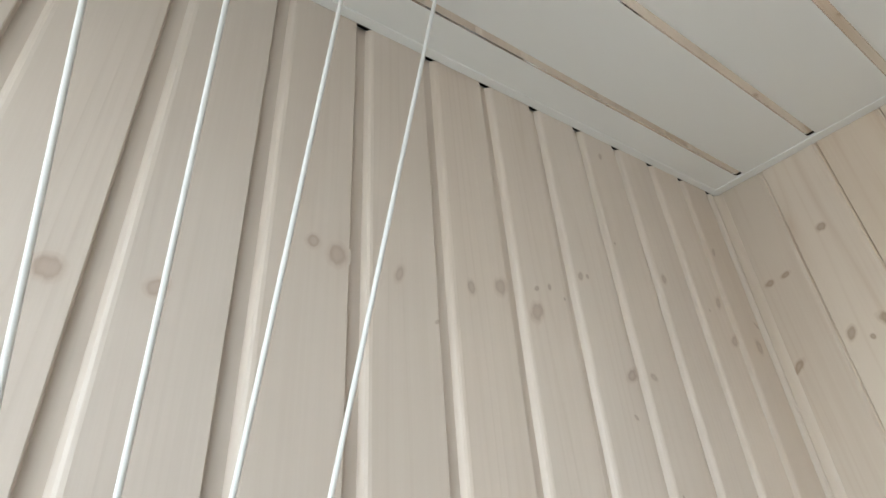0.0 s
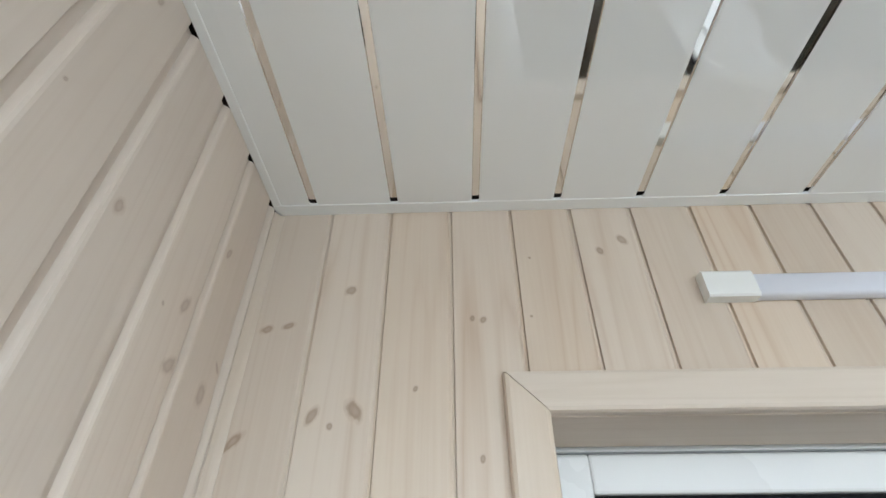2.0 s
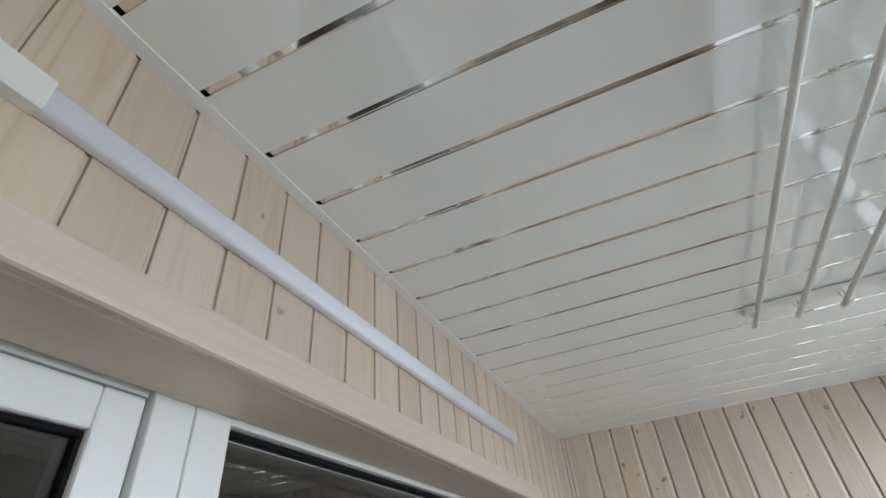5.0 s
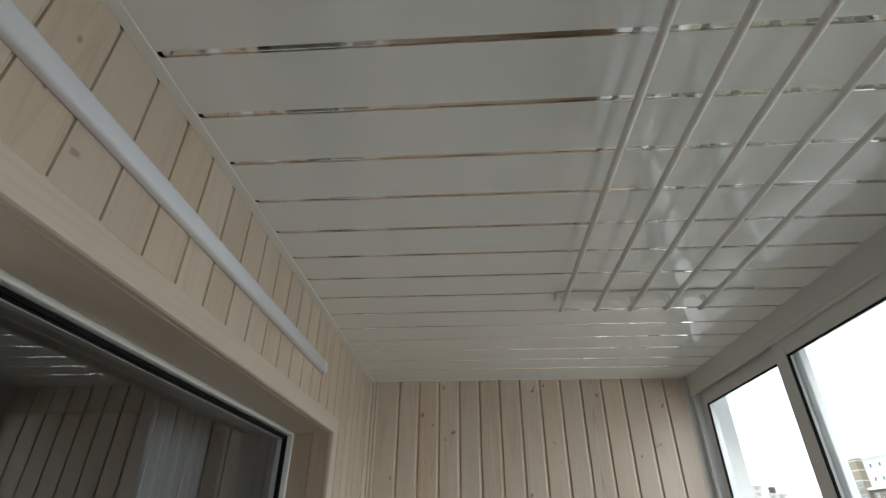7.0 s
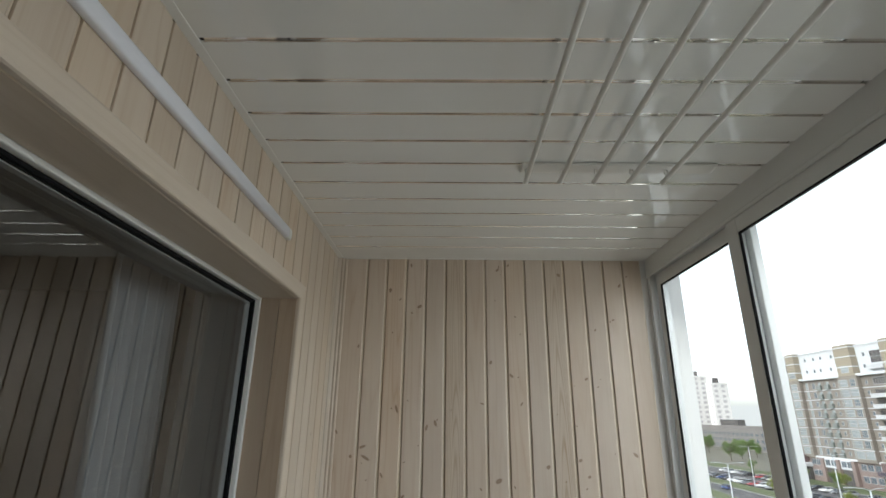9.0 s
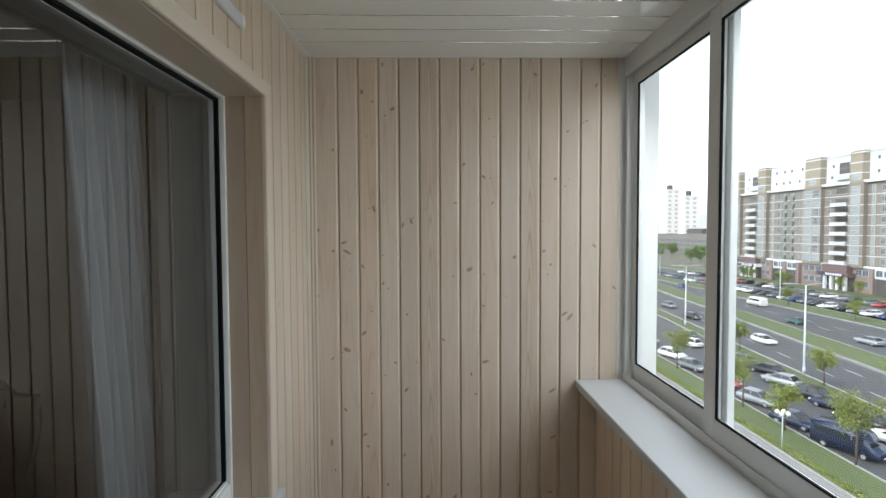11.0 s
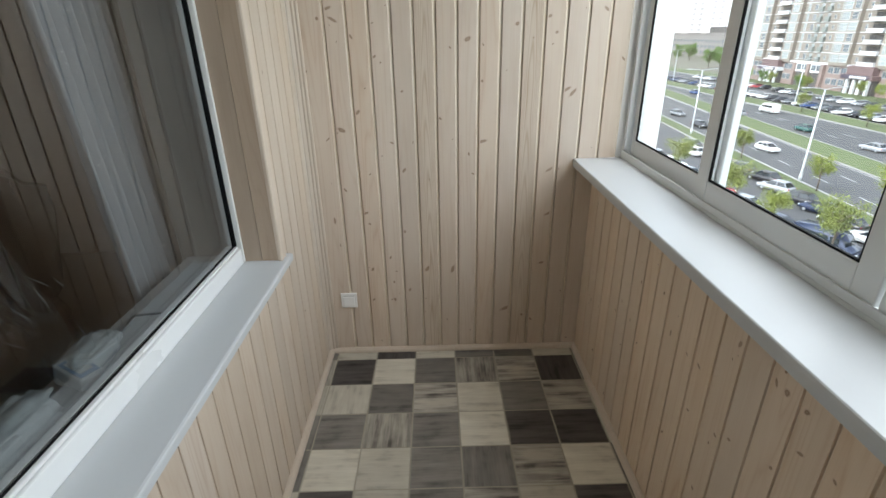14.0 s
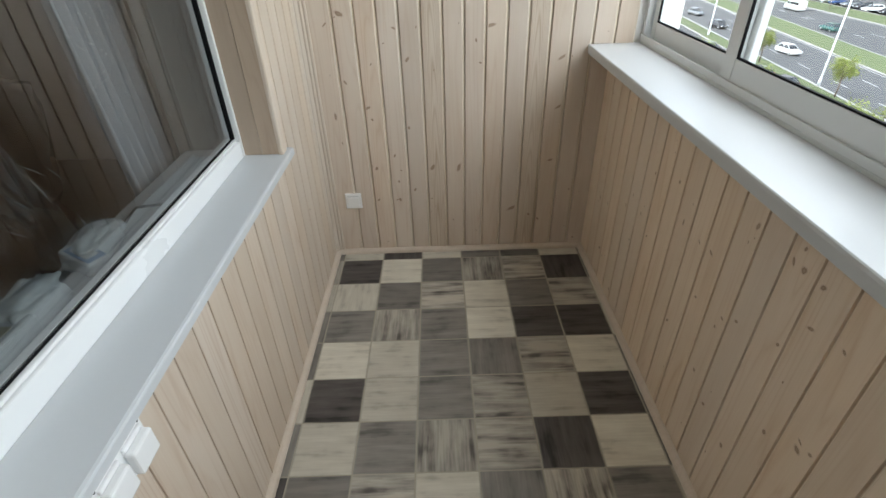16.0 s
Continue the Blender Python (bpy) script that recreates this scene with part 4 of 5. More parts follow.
def loft(sections, closed=True):
    """A skin through rings of equally many points."""
    bm = bmesh.new()
    rings = [[bm.verts.new(p) for p in s] for s in sections]
    n = len(rings[0])
    for r0, r1 in zip(rings, rings[1:]):
        for k in range(n):
            bm.faces.new((r0[k], r0[(k + 1) % n], r1[(k + 1) % n], r1[k])).smooth = True
    bm.faces.new(rings[0][::-1])
    bm.faces.new(rings[-1])
    bmesh.ops.recalc_face_normals(bm, faces=bm.faces)
    return bm


def car_shape(kind, paint, word):
    """A parked car along local y: body, greenhouse glass, wheels with rims, lamps."""
    van = kind == "van"
    ln, wd, ht = (5.4, 1.95, 2.3) if van else (4.35, 1.74, 1.46)
    car = base("van" if van else "car", (0, 0, 0), (word + " delivery van parked on the asphalt") if van else (word + " car standing on the asphalt"), "van" if van else "car", "cars on the street")
    h = wd / 2

    def ringat(y, z0, z1, w):
        return [(-w, y, z0), (-w * 1.02, y, (z0 + z1) / 2), (-w * .93, y, z1), (0, y, z1 + .02), (w * .93, y, z1), (w * 1.02, y, (z0 + z1) / 2), (w, y, z0), (0, y, z0 - .02)]

    if van:
        body = [ringat(-2.7, .40, 1.95, h * .92), ringat(-2.62, .30, 2.22, h * .97), ringat(-1.0, .28, 2.30, h * .98), ringat(1.0, .28, 2.28, h * .98), ringat(1.55, .28, 2.10, h * .97), ringat(2.15, .30, 1.25, h * .97), ringat(2.55, .32, 1.05, h * .95), ringat(2.7, .42, .85, h * .85)]
    else:
        body = [ringat(-2.18, .42, .80, h * .85), ringat(-2.05, .30, .92, h * .95), ringat(-1.5, .24, .95, h), ringat(0, .22, .93, h), ringat(1.1, .24, .90, h), ringat(1.8, .28, .80, h * .97), ringat(2.08, .32, .70, h * .92), ringat(2.18, .40, .60, h * .82)]
    part("body", loft(body), paint, car)

    if not van:
        low, top = [(-1.95, .91), (1.15, .89)], [(-1.35, 1.42), (.25, 1.44)]
        bm = bmesh.new()
        a = [bm.verts.new(p) for p in ((-h * .90, low[0][0], low[0][1]), (h * .90, low[0][0], low[0][1]), (h * .90, low[1][0], low[1][1]), (-h * .90, low[1][0], low[1][1]))]
        b = [bm.verts.new(p) for p in ((-h * .72, top[0][0], top[0][1]), (h * .72, top[0][0], top[0][1]), (h * .72, top[1][0], top[1][1]), (-h * .72, top[1][0], top[1][1]))]
        for k in range(4):
            bm.faces.new((a[k], a[(k + 1) % 4], b[(k + 1) % 4], b[k]))
        bm.faces.new(b)
        part("windows", bm, CAR_GLASS, car, "dark car windows")
        part("roof", boxes(((-h * .74, top[0][0] - .05, 1.415), (h * .74, top[1][0] + .05, 1.465), .02)), paint, car)
        for s in (-1, 1):
            part("pillar", tube([(s * h * .89, -.42, .92), (s * h * .73, -.45, 1.43)], .05, 5), paint, car)
            part("pillar", tube([(s * h * .89, 1.10, .90), (s * h * .72, .25, 1.44)], .04, 5), paint, car)
            part("pillar", tube([(s * h * .89, -1.85, .92), (s * h * .72, -1.32, 1.43)], .06, 5), paint, car)
    else:
        part("windscreen", loft([[(-h * .88, 1.60, 2.02), (h * .88, 1.60, 2.02), (h * .88, 1.50, 1.96), (-h * .88, 1.50, 1.96)], [(-h * .9, 2.14, 1.30), (h * .9, 2.14, 1.30), (h * .9, 2.02, 1.26), (-h * .9, 2.02, 1.26)]]), CAR_GLASS, car, "dark windscreen")
        for s in (-1, 1):
            part("side_window", boxes(((s * h * .985 - .02, .75, 1.30), (s * h * .985 + .02, 1.55, 1.88), .01)), CAR_GLASS, car, "dark side window")
            part("side_window", boxes(((s * h * 1.0 - .02, -2.3, 1.35), (s * h * 1.0 + .02, .55, 1.90), .01)), CAR_GLASS, car, "dark side window")
    wb = 1.55 if van else 1.30
    for sy in (-wb, wb):
        for sx in (-1, 1):
            x = sx * (h - .10)
            w = part("wheel", tube([(x - .1, sy, .31), (x + .1, sy, .31)], .31, 14), TYRE, car, "black tyre")
            part("rim", tube([(x + sx * .101, sy, .31), (x + sx * .108, sy, .31)], .19, 10), RIM, w, "silver rim")
    front, back = (2.63, -2.68) if van else (2.08, -2.10)
    for sx in (-1, 1):
        part("headlight", boxes(((sx * .62 - .17, front - .06, .60), (sx * .62 + .17, front + .05, .74), .02)), LIGHT_F, car, "clear headlight")
        part("tail_light", boxes(((sx * .66 - .12, back - .06, .66), (sx * .66 + .12, back + .06, .84), .02)), LIGHT_R, car, "red tail light")
    part("number_plate", boxes(((-.26, front + .06, .42), (.26, front + .10, .52), .005)), LIGHT_F, car, "blank white number plate")
    return car


MODELS = {}


def park(kind, colour, x, y, turn):
    key = (kind, colour)
    m = pose(x * K, y * K, GROUND - .05, 0, 0, turn)
    if key not in MODELS:
        MODELS[key] = car_shape(kind, PAINT[colour], colour)
        MODELS[key].matrix_basis = m
    else:
        copy_thing(MODELS[key], m)


# car park below the window: nose to the lawn, slightly askew
for kind, colour, x, y, turn in (("car", "silver", 28.9, 42.6, 203), ("car", "navy", 28.5, 37.7, 203), ("van", "navy", 28.9, 33.2, 203), ("car", "red", 28.7, 47.6, 203), ("car", "grey", 28.6, 53.2, 203), ("car", "white", 28.9, 58.2, 203), ("car", "silver", 29.2, 66.0, 203),
                                 ("car", "black", 35.6, 51.4, 23), ("car", "silver", 34.6, 47.7, 23), ("car", "black", 34.3, 44.0, 23), ("car", "navy", 34.3, 41.0, 23), ("car", "black", 33.6, 37.6, 23), ("car", "white", 33.2, 34.0, 23), ("car", "grey", 35.4, 55.5, 23), ("car", "white", 33.9, 63.8, 23), ("car", "grey", 35.8, 68.6, 23)):
    park(kind, colour, x, y, turn)
# traffic
for kind, colour, x, y, turn in (("car", "white", 44.6, 65.0, 187), ("car", "black", 46.6, 76.0, 187), ("van", "white", 64.8, 96.8, 3), ("car", "silver", 57.9, 63.8, 5), ("car", "grey", 46.4, 95.3, 187), ("car", "silver", 57.6, 94.5, 0), ("car", "black", 44.5, 83.0, 187), ("car", "green", 58.6, 78.0, 0), ("car", "blue", 65.6, 128.0, 0)):
    park(kind, colour, x, y, turn)
# far car park
chance = random.Random(11)
for k in range(36):
    park("car", chance.choice(("white", "black", "grey", "silver", "blue", "red", "black")), 76.5 + chance.uniform(-.4, .4), 66 + 3.0 * k, 90 + chance.uniform(-6, 6))
for k in range(28):
    if chance.random() < .8:
        park("car", chance.choice(("white", "black", "grey", "silver", "red")), 87.5 + chance.uniform(-.4, .4), 84 + 3.2 * k, 90 + chance.uniform(-6, 6))

# ---- trees ----
BARK = material("bark", (.10, .075, .055), .9, spread=.2, grain=.2, scale=8)
LEAF = material("spring_leaves", (.15, .18, .03), .6, spread=.35, scale=1.2)
LEAF2 = material("green_leaves", (.09, .15, .03), .6, spread=.35, scale=1.2)


def tree_shape(height, crown, leaves, leaf, seed, label):
    rnd = random.Random(seed)
    t = base("tree", (0, 0, 0), label, "tree", "street trees")
    top = Vector((rnd.uniform(-.2, .2), rnd.uniform(-.2, .2), height * .8))
    bm = tube([(0, 0, 0), (.03, .02, height * .3), tuple(top * .7), tuple(top)], [.10, .08, .05, .02], 7)
    tips = [top]
    for k in range(9):
        z = height * rnd.uniform(.30, .72)
        a = rnd.uniform(0, 6.28)
        tip = Vector((math.cos(a), math.sin(a), 0)) * crown * rnd.uniform(.55, 1.0) + Vector((0, 0, z + crown * rnd.uniform(.25, .9)))
        limb = tube([(0, 0, z), tuple(Vector((0, 0, z)).lerp(tip, .5) + Vector((0, 0, .1))), tuple(tip)], [.045, .03, .012], 5)
        me = bpy.data.meshes.new("limb")
        limb.to_mesh(me)
        limb.free()
        bm.from_mesh(me)
        bpy.data.meshes.remove(me)
        tips += [tip, Vector((0, 0, z)).lerp(tip, .65)]
    part("trunk", bm, BARK, t)
    verts, faces = [], []
    for k in range(leaves):
        c = rnd.choice(tips) + Vector([rnd.gauss(0, crown * .20) for _ in range(3)])
        n = Vector([rnd.gauss(0, 1) for _ in range(3)]).normalized()
        a = n.orthogonal().normalized() * rnd.uniform(.055, .11)
        b = n.cross(a).normalized() * rnd.uniform(.04, .075)
        i = len(verts)
        verts += [tuple(c - a), tuple(c + b), tuple(c + a), tuple(c - b)]
        faces.append((i, i + 1, i + 2, i + 3))
    me = bpy.data.meshes.new("crown")
    me.from_pydata(verts, [], faces)
    me.materials.append(leaf)
    cr = new("crown", me)
    cr.parent = t
    return t


young = tree_shape(5.0, 1.5, 2600, LEAF, 1, "young street tree with thin spring leaves on grass")
airy = tree_shape(6.6, 1.95, 3000, LEAF, 2, "slender street tree with airy yellow-green leaves")
full = tree_shape(4.2, 1.6, 3600, LEAF2, 3, "leafy green tree in front of the flats")
young.matrix_basis = pose(38.3 * K, 47.0 * K, GROUND + .05)
airy.matrix_basis = pose(27.5 * K, 31.0 * K, GROUND + .03)
full.matrix_basis = pose(94.5 * K, 132.0 * K, GROUND + .05)
for x, y, turn, src in ((26.9, 41.6, 40, airy), (26.9, 36.6, 130, young), (27.0, 53.2, 200, airy), (26.6, 64.0, 20, airy), (26.5, 74.0, 90, airy), (38.6, 38.6, 60, airy), (38.8, 61.0, 10, young), (70.6, 96.0, 50, young), (70.8, 118.0, 150, young), (70.2, 80.0, 150, young), (26.5, 23.5, 75, airy)):
    copy_thing(src, pose(x * K, y * K, GROUND + .04, 0, 0, turn))
for k in range(9):
    copy_thing(chance.choice((full, young, young)), pose((95 + chance.uniform(-1.5, 3)) * K, (100 + 8.6 * k + chance.uniform(-2, 2)) * K, GROUND + .05, 0, 0, chance.uniform(0, 360)))
vs, fs = [], []
for k in range(14000):
    y = chance.uniform(20, 90)
    r = abs(noise.noise((y * .35, 0, 0)))
    c = Vector((24.6 * K + chance.gauss(0, .28), y * K, GROUND + .10 + abs(chance.gauss(0, .26)) * (0.4 + r)))
    n = Vector([chance.gauss(0, 1) for _ in range(3)]).normalized()
    a, b = n.orthogonal().normalized() * .06, n.cross(n.orthogonal()).normalized() * .05
    i = len(vs)
    vs += [tuple(c - a), tuple(c + b), tuple(c + a), tuple(c - b)]
    fs.append((i, i + 1, i + 2, i + 3))
me = bpy.data.meshes.new("hedge")
me.from_pydata(vs, [], fs)
me.materials.append(LEAF)
tagged(new("hedge", me), "low yellow-green hedge along the footpath", "hedge", kind="stuff")


# ---- street lamps ----
def street_lamp(height, arms, at, turn):
    s = base("street_lamp", at, "tall white steel street lamp with two arms" if arms == 2 else "tall white steel street lamp with one arm", "street lamp", "street lamps")
    s.rotation_euler = (0, 0, radians(turn))
    part("pole", tube([(0, 0, -.2), (0, 0, 1.2), (0, 0, height)], [.16, .14, .09], 10), LAMPPOST, s)
    part("base_cover", tube([(0, 0, -.1), (0, 0, 1.0)], .20, 10), LAMPPOST, s)
    for sx in (-1, 1)[:arms]:
        part("arm", tube([(0, 0, height - .1), (sx * .7, 0, height + .14), (sx * 2.2, 0, height + .24)], .045, 7), LAMPPOST, s)
        part("lamp_head", boxes(((sx * 2.6 - .48, -.16, height + .16), (sx * 2.6 + .48, .14, height + .28), .05)), LAMPPOST, s)
    return s


main = street_lamp(12.2, 2, (39.3 * K, 50.9 * K, GROUND), 0)
for x, y in ((40.4, 77.4), (39.2, 106.0), (39.2, 134.0), (39.2, 22.0)):
    copy_thing(main, pose(x * K, y * K, GROUND))
far_lamp = street_lamp(11.8, 2, (74.6 * K, 104.0 * K, GROUND), 0)
for y in (132.0, 160.0, 188.0, 216.0):
    copy_thing(far_lamp, pose(74.6 * K, y * K, GROUND))
park_lamp = base("park_lamp", (24.4 * K, 33.4 * K, GROUND), "low lamp post with four white globes", "lamp")
part("pole", tube([(0, 0, -.1), (0, 0, 3.3)], [.06, .045], 8), LAMPPOST, park_lamp)
for k in range(4):
    a = math.pi / 4 + k * math.pi / 2
    arm = part("arm", tube([(0, 0, 3.0), (.3 * math.cos(a), .3 * math.sin(a), 3.05), (.42 * math.cos(a), .42 * math.sin(a), 3.25)], .02, 6), LAMPPOST, park_lamp)
    g = bmesh.new()
    bmesh.ops.create_uvsphere(g, u_segments=12, v_segments=8, radius=.20)
    bmesh.ops.translate(g, verts=g.verts, vec=(.42 * math.cos(a), .42 * math.sin(a), 3.42))
    part("globe", g, OPAL, park_lamp, "white opal globe")
copy_thing(park_lamp, pose(24.4 * K, 55.5 * K, GROUND))

# ---- apartment house across the street ----
BRICK = material("beige_brick", (.19, .167, .142), .85, spread=.12, grain=.08, scale=.7)
OCHRE = material("ochre_brick", (.25, .215, .160), .8, spread=.08, grain=.05, scale=.7)
CREAM = material("white_render", (.52, .53, .54), .8, spread=.05, scale=.4)
OFFWHITE = material("grey_white_render", (.45, .455, .46), .8, spread=.08, scale=.4)
FRAME = material("pale_window_frame", (.40, .405, .405), .6, spread=.10, scale=.4)
PINK = material("brown_stone", (.20, .150, .135), .7, spread=.12, scale=.5)
FAR_GLASS = material("far_glass", (.10, .12, .14), .12, spread=.4, scale=.3)
PALE_GLASS = material("pale_glazing", (.24, .27, .275), .15, spread=.35, scale=.3)
RAIL = material("grey_green_rail", (.15, .165, .155), .5, spread=.2, scale=.3)
# dark tone that carries the shade of recesses and openings
SHADE = material("shaded_plaster", (.075, .070, .068), .8, spread=.2, scale=.3)
FX0, STOREY = 102.0, 2.41
G0 = GROUND / K
FLOOR1, CORNICE, TOPLINE = G0 + 6.35, G0 + 26.2, G0 + 33.3
house = base("apartment_building", (0, 0, 0), "long beige brick apartment house with white bands and balconies", "building")
house.scale = (K, K, K)
HY0, HY1 = 90.0, 168.6


def shared(name, bm, mats):
    return mesh_of(name, bm, mats)


def put(name, me, y, z, parent=house, x=FX0):
    ob = new(name, me)
    ob.parent = parent
    ob.location = (x, y, z)
    return ob


def window_bm(w, h, panes, rows=1):
    """A far window: a pale frame with panes set into it."""
    bm = boxes(((-.07, -w / 2, 0), (.08, w / 2, h)))
    for k in range(panes):
        a = -w / 2 + .09 + k * (w - .09) / panes
        for j in range(rows):
            z = .09 + j * (h - .09) / rows
            add_box(bm, (-.085, a, z), (-.04, a + (w - .09) / panes - .09, z + (h - .09) / rows - .09), 0, 1)
    return bm


part("wall", boxes(((FX0, HY0, G0 - .2), (FX0 + 16, HY1, CORNICE))), BRICK, house)
part("upper_wall", boxes(((FX0 + .7, HY0 + .5, CORNICE), (FX0 + 15, HY1 - 1.5, TOPLINE))), CREAM, house, "white rendered top storeys")
part("roof", boxes(((FX0 + .5, HY0, TOPLINE), (FX0 + 15.5, HY1 - 1.3, TOPLINE + .3))), CREAM, house)
part("shop_front", boxes(((FX0 - .35, HY0, G0 - .2), (FX0 + .5, HY1, G0 + 5.9))), PINK, house, "brown stone ground floor")
part("cornice", boxes(((FX0 - .7, HY0, G0 + 5.9), (FX0 + .4, HY1, G0 + 6.35), .05)), CREAM, house, "white cornice")
part("cornice", boxes(((FX0 - .7, HY0, CORNICE - .2), (FX0 + .9, HY1, CORNICE + .45), .05)), CREAM, house, "white cornice")
for k in range(1, 8):
    part("floor_band", boxes(((FX0 - .09, HY0, FLOOR1 + STOREY * k - .12), (FX0 + .3, HY1, FLOOR1 + STOREY * k + .10))), OFFWHITE, house, "white band")

WIN = shared("window", window_bm(1.15, 1.45, 2), [FRAME, FAR_GLASS])
WIN_TALL = shared("window", window_bm(1.0, 1.8, 1, 2), [FRAME, PALE_GLASS])
WIN_S = shared("window", window_bm(.75, .95, 1), [FRAME, FAR_GLASS])
WIN_DARK = shared("window", window_bm(1.7, 1.75, 3, 2), [FRAME, FAR_GLASS])
GLAZED = shared("window", window_bm(2.5, 1.75, 4, 2), [FRAME, PALE_GLASS])
# attic and arcade panes take the recess shade as their colour
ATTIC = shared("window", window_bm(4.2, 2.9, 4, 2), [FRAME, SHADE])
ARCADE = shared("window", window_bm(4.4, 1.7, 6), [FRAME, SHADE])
SHOP = shared("shop_window", window_bm(1.7, 1.5, 2), [FRAME, FAR_GLASS])
BALC = shared("balcony", boxes(((-1.35, -2.4, 0), (.1, 2.4, .16)), ((-1.35, -2.4, .16), (-1.25, 2.4, .92)), ((-1.25, -2.4, .16), (.1, -2.3, .92)), ((-1.25, 2.3, .16), (.1, 2.4, .92))), OFFWHITE)
# one dark slab for the shaded doors behind each balcony
SHADED_DOORS = shared("balcony_door", boxes(((-.05, -2.3, .0), (.1, 2.3, 1.55))), SHADE)
FRENCH = shared("railing", boxes(((-.55, -.75, 0), (-.48, .75, 1.05)), ((-.48, -.75, 0), (.05, -.68, 1.05)), ((-.48, .68, 0), (.05, .75, 1.05)), ((-.55, -.75, -.12), (.05, .75, 0))), RAIL)
DARK_SIGN = material("dark_sign", (.05, .04, .06), .5, spread=.1)
MAROON = material("maroon_cladding", (.12, .080, .080), .6, spread=.1, scale=.5)

# stair sections: balconies in the middle, a bay on each side, then a stretch of plain windows
for s0 in (154.5, 120.8):
    for lo, hi, tall in ((5.7, 11.7, 33.9), (-7.0, -2.7, 33.8)):
        bay = part("bay", boxes(((FX0 - 1.0, s0 + lo, G0 + 5.9), (FX0 + 3, s0 + hi, CORNICE))), BRICK, house, "brick bay with glazed loggias")
        top = part("bay_top", boxes(((FX0 - .95, s0 + lo + .5, CORNICE), (FX0 + 3.05, s0 + hi - .3, G0 + tall))), OCHRE, house, "ochre brick top of the bay")
        for z in (28.4, 30.9, 33.2):
            part("band", boxes(((FX0 - 1.05, s0 + lo + .4, G0 + z - .12), (FX0 + 3.1, s0 + hi - .2, G0 + z + .12))), CREAM, top, "white band")
        for k in range(1, 8):
            part("band", boxes(((FX0 - 1.09, s0 + lo, FLOOR1 + STOREY * k - .12), (FX0 - .9, s0 + hi, FLOOR1 + STOREY * k + .10))), OFFWHITE, bay, "white band")
    for k in range(8):
        z = FLOOR1 + STOREY * k
        put("window", GLAZED, s0 + 10.1, z + .35, x=FX0 - 1.0)
        put("window", WIN_DARK if k % 3 else GLAZED, s0 + 7.2, z + .40, x=FX0 - 1.0)
        put("window", GLAZED, s0 - 4.7, z + .35, x=FX0 - 1.0)
        put("window", WIN_S, s0 + 4.2, z + .7)
        put("window", WIN_TALL, s0 - 8.6, z + .35)
        put("window", WIN, s0 - 11.3, z + .5)
        put("window", WIN_TALL, s0 - 21.0, z + .35)
        put("window", WIN_S, s0 - 18.9, z + .7)
        for q in (-13.6, -16.6):
            put("window", WIN_TALL, s0 + q, z + .25)
            put("railing", FRENCH, s0 + q, z + .25)
        if k < 7:
            put("balcony", BALC, s0, z - .10)
            put("balcony_door", SHADED_DOORS, s0, z + .25)
        else:
            put("window", ARCADE, s0, z + .55)
    put("window", ATTIC, s0, G0 + 28.8, x=FX0 + .7)
    put("balcony", BALC, s0, G0 + 27.3, x=FX0 + .7)
    for q, z in ((-9.0, 31.2), (-12.4, 31.2), (-15.2, 31.2), (-19.2, 31.2), (-9.0, 28.0), (-12.0, 28.0), (-14.4, 28.0), (-18.2, 28.0), (3.9, 30.6), (4.3, 27.8)):
        put("window", WIN_S, s0 + q, G0 + z, x=FX0 + .7)
    put("window", GLAZED, s0 + 8.8, G0 + 26.9, x=FX0 - .95)
    put("window", GLAZED, s0 - 4.8, G0 + 26.9, x=FX0 - .95)
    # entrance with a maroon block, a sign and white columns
    part("portal", boxes(((FX0 - 1.5, s0 - 4.4, G0 - .1), (FX0, s0 + 4.4, G0 + 3.4))), SHADE, house, "entrance front in the dark tone of its shade")
    part("maroon_block", boxes(((FX0 - 1.9, s0 - 3.8, G0 + 4.4), (FX0, s0 + 3.8, G0 + 6.3), .05)), MAROON, house, "maroon clad front over the entrance")
    for q in (-3.6, -1.3, .5, 2.6):
        part("column", boxes(((FX0 - 2.3, s0 + q - .35, G0 - .1), (FX0 - 1.7, s0 + q + .35, G0 + 3.4), .03)), CREAM, house, "white column")
    part("canopy", boxes(((FX0 - 2.5, s0 - 4.8, G0 + 3.4), (FX0, s0 + 4.8, G0 + 4.4), .05)), MAROON if s0 < 140 else CREAM, house)
    sign = part("sign", boxes(((FX0 - 2.62, s0 - 4.0, G0 + 3.5), (FX0 - 2.51, s0 + 4.4, G0 + 4.35), .02)), DARK_SIGN, house, "dark shop sign")
    for q in range(7):
        part("sign_bar", boxes(((FX0 - 2.66, s0 - 3.2 + .72 * q, G0 + 3.65), (FX0 - 2.625, s0 - 3.2 + .72 * q + .52, G0 + 4.2))), CREAM, sign, "white bar of unreadable lettering")
    # shaded passage under the plain stretch, drawn as a flat dark panel
    part("passage", boxes(((FX0 - .45, s0 - 20.0, G0 - .1), (FX0 - .3, s0 - 10.0, G0 + 3.7))), SHADE, house, "flat dark panel drawn as the shaded passage")
    for q in (-9.6, -15.2, -20.4):
        part("pier", boxes(((FX0 - 1.2, s0 + q - .55, G0 - .1), (FX0 - .3, s0 + q + .55, G0 + 5.9), .04)), PINK, house, "brown stone pier")
    part("passage_lintel", boxes(((FX0 - .75, s0 - 20, G0 + 3.7), (FX0 - .36, s0 - 10, G0 + 5.9))), CREAM, house, "white wall over the passage")
    for q in (-11.4, -13.4, -17.0, -18.9):
        put("shop_window", SHOP, s0 + q, G0 + 4.2, x=FX0 - .76)
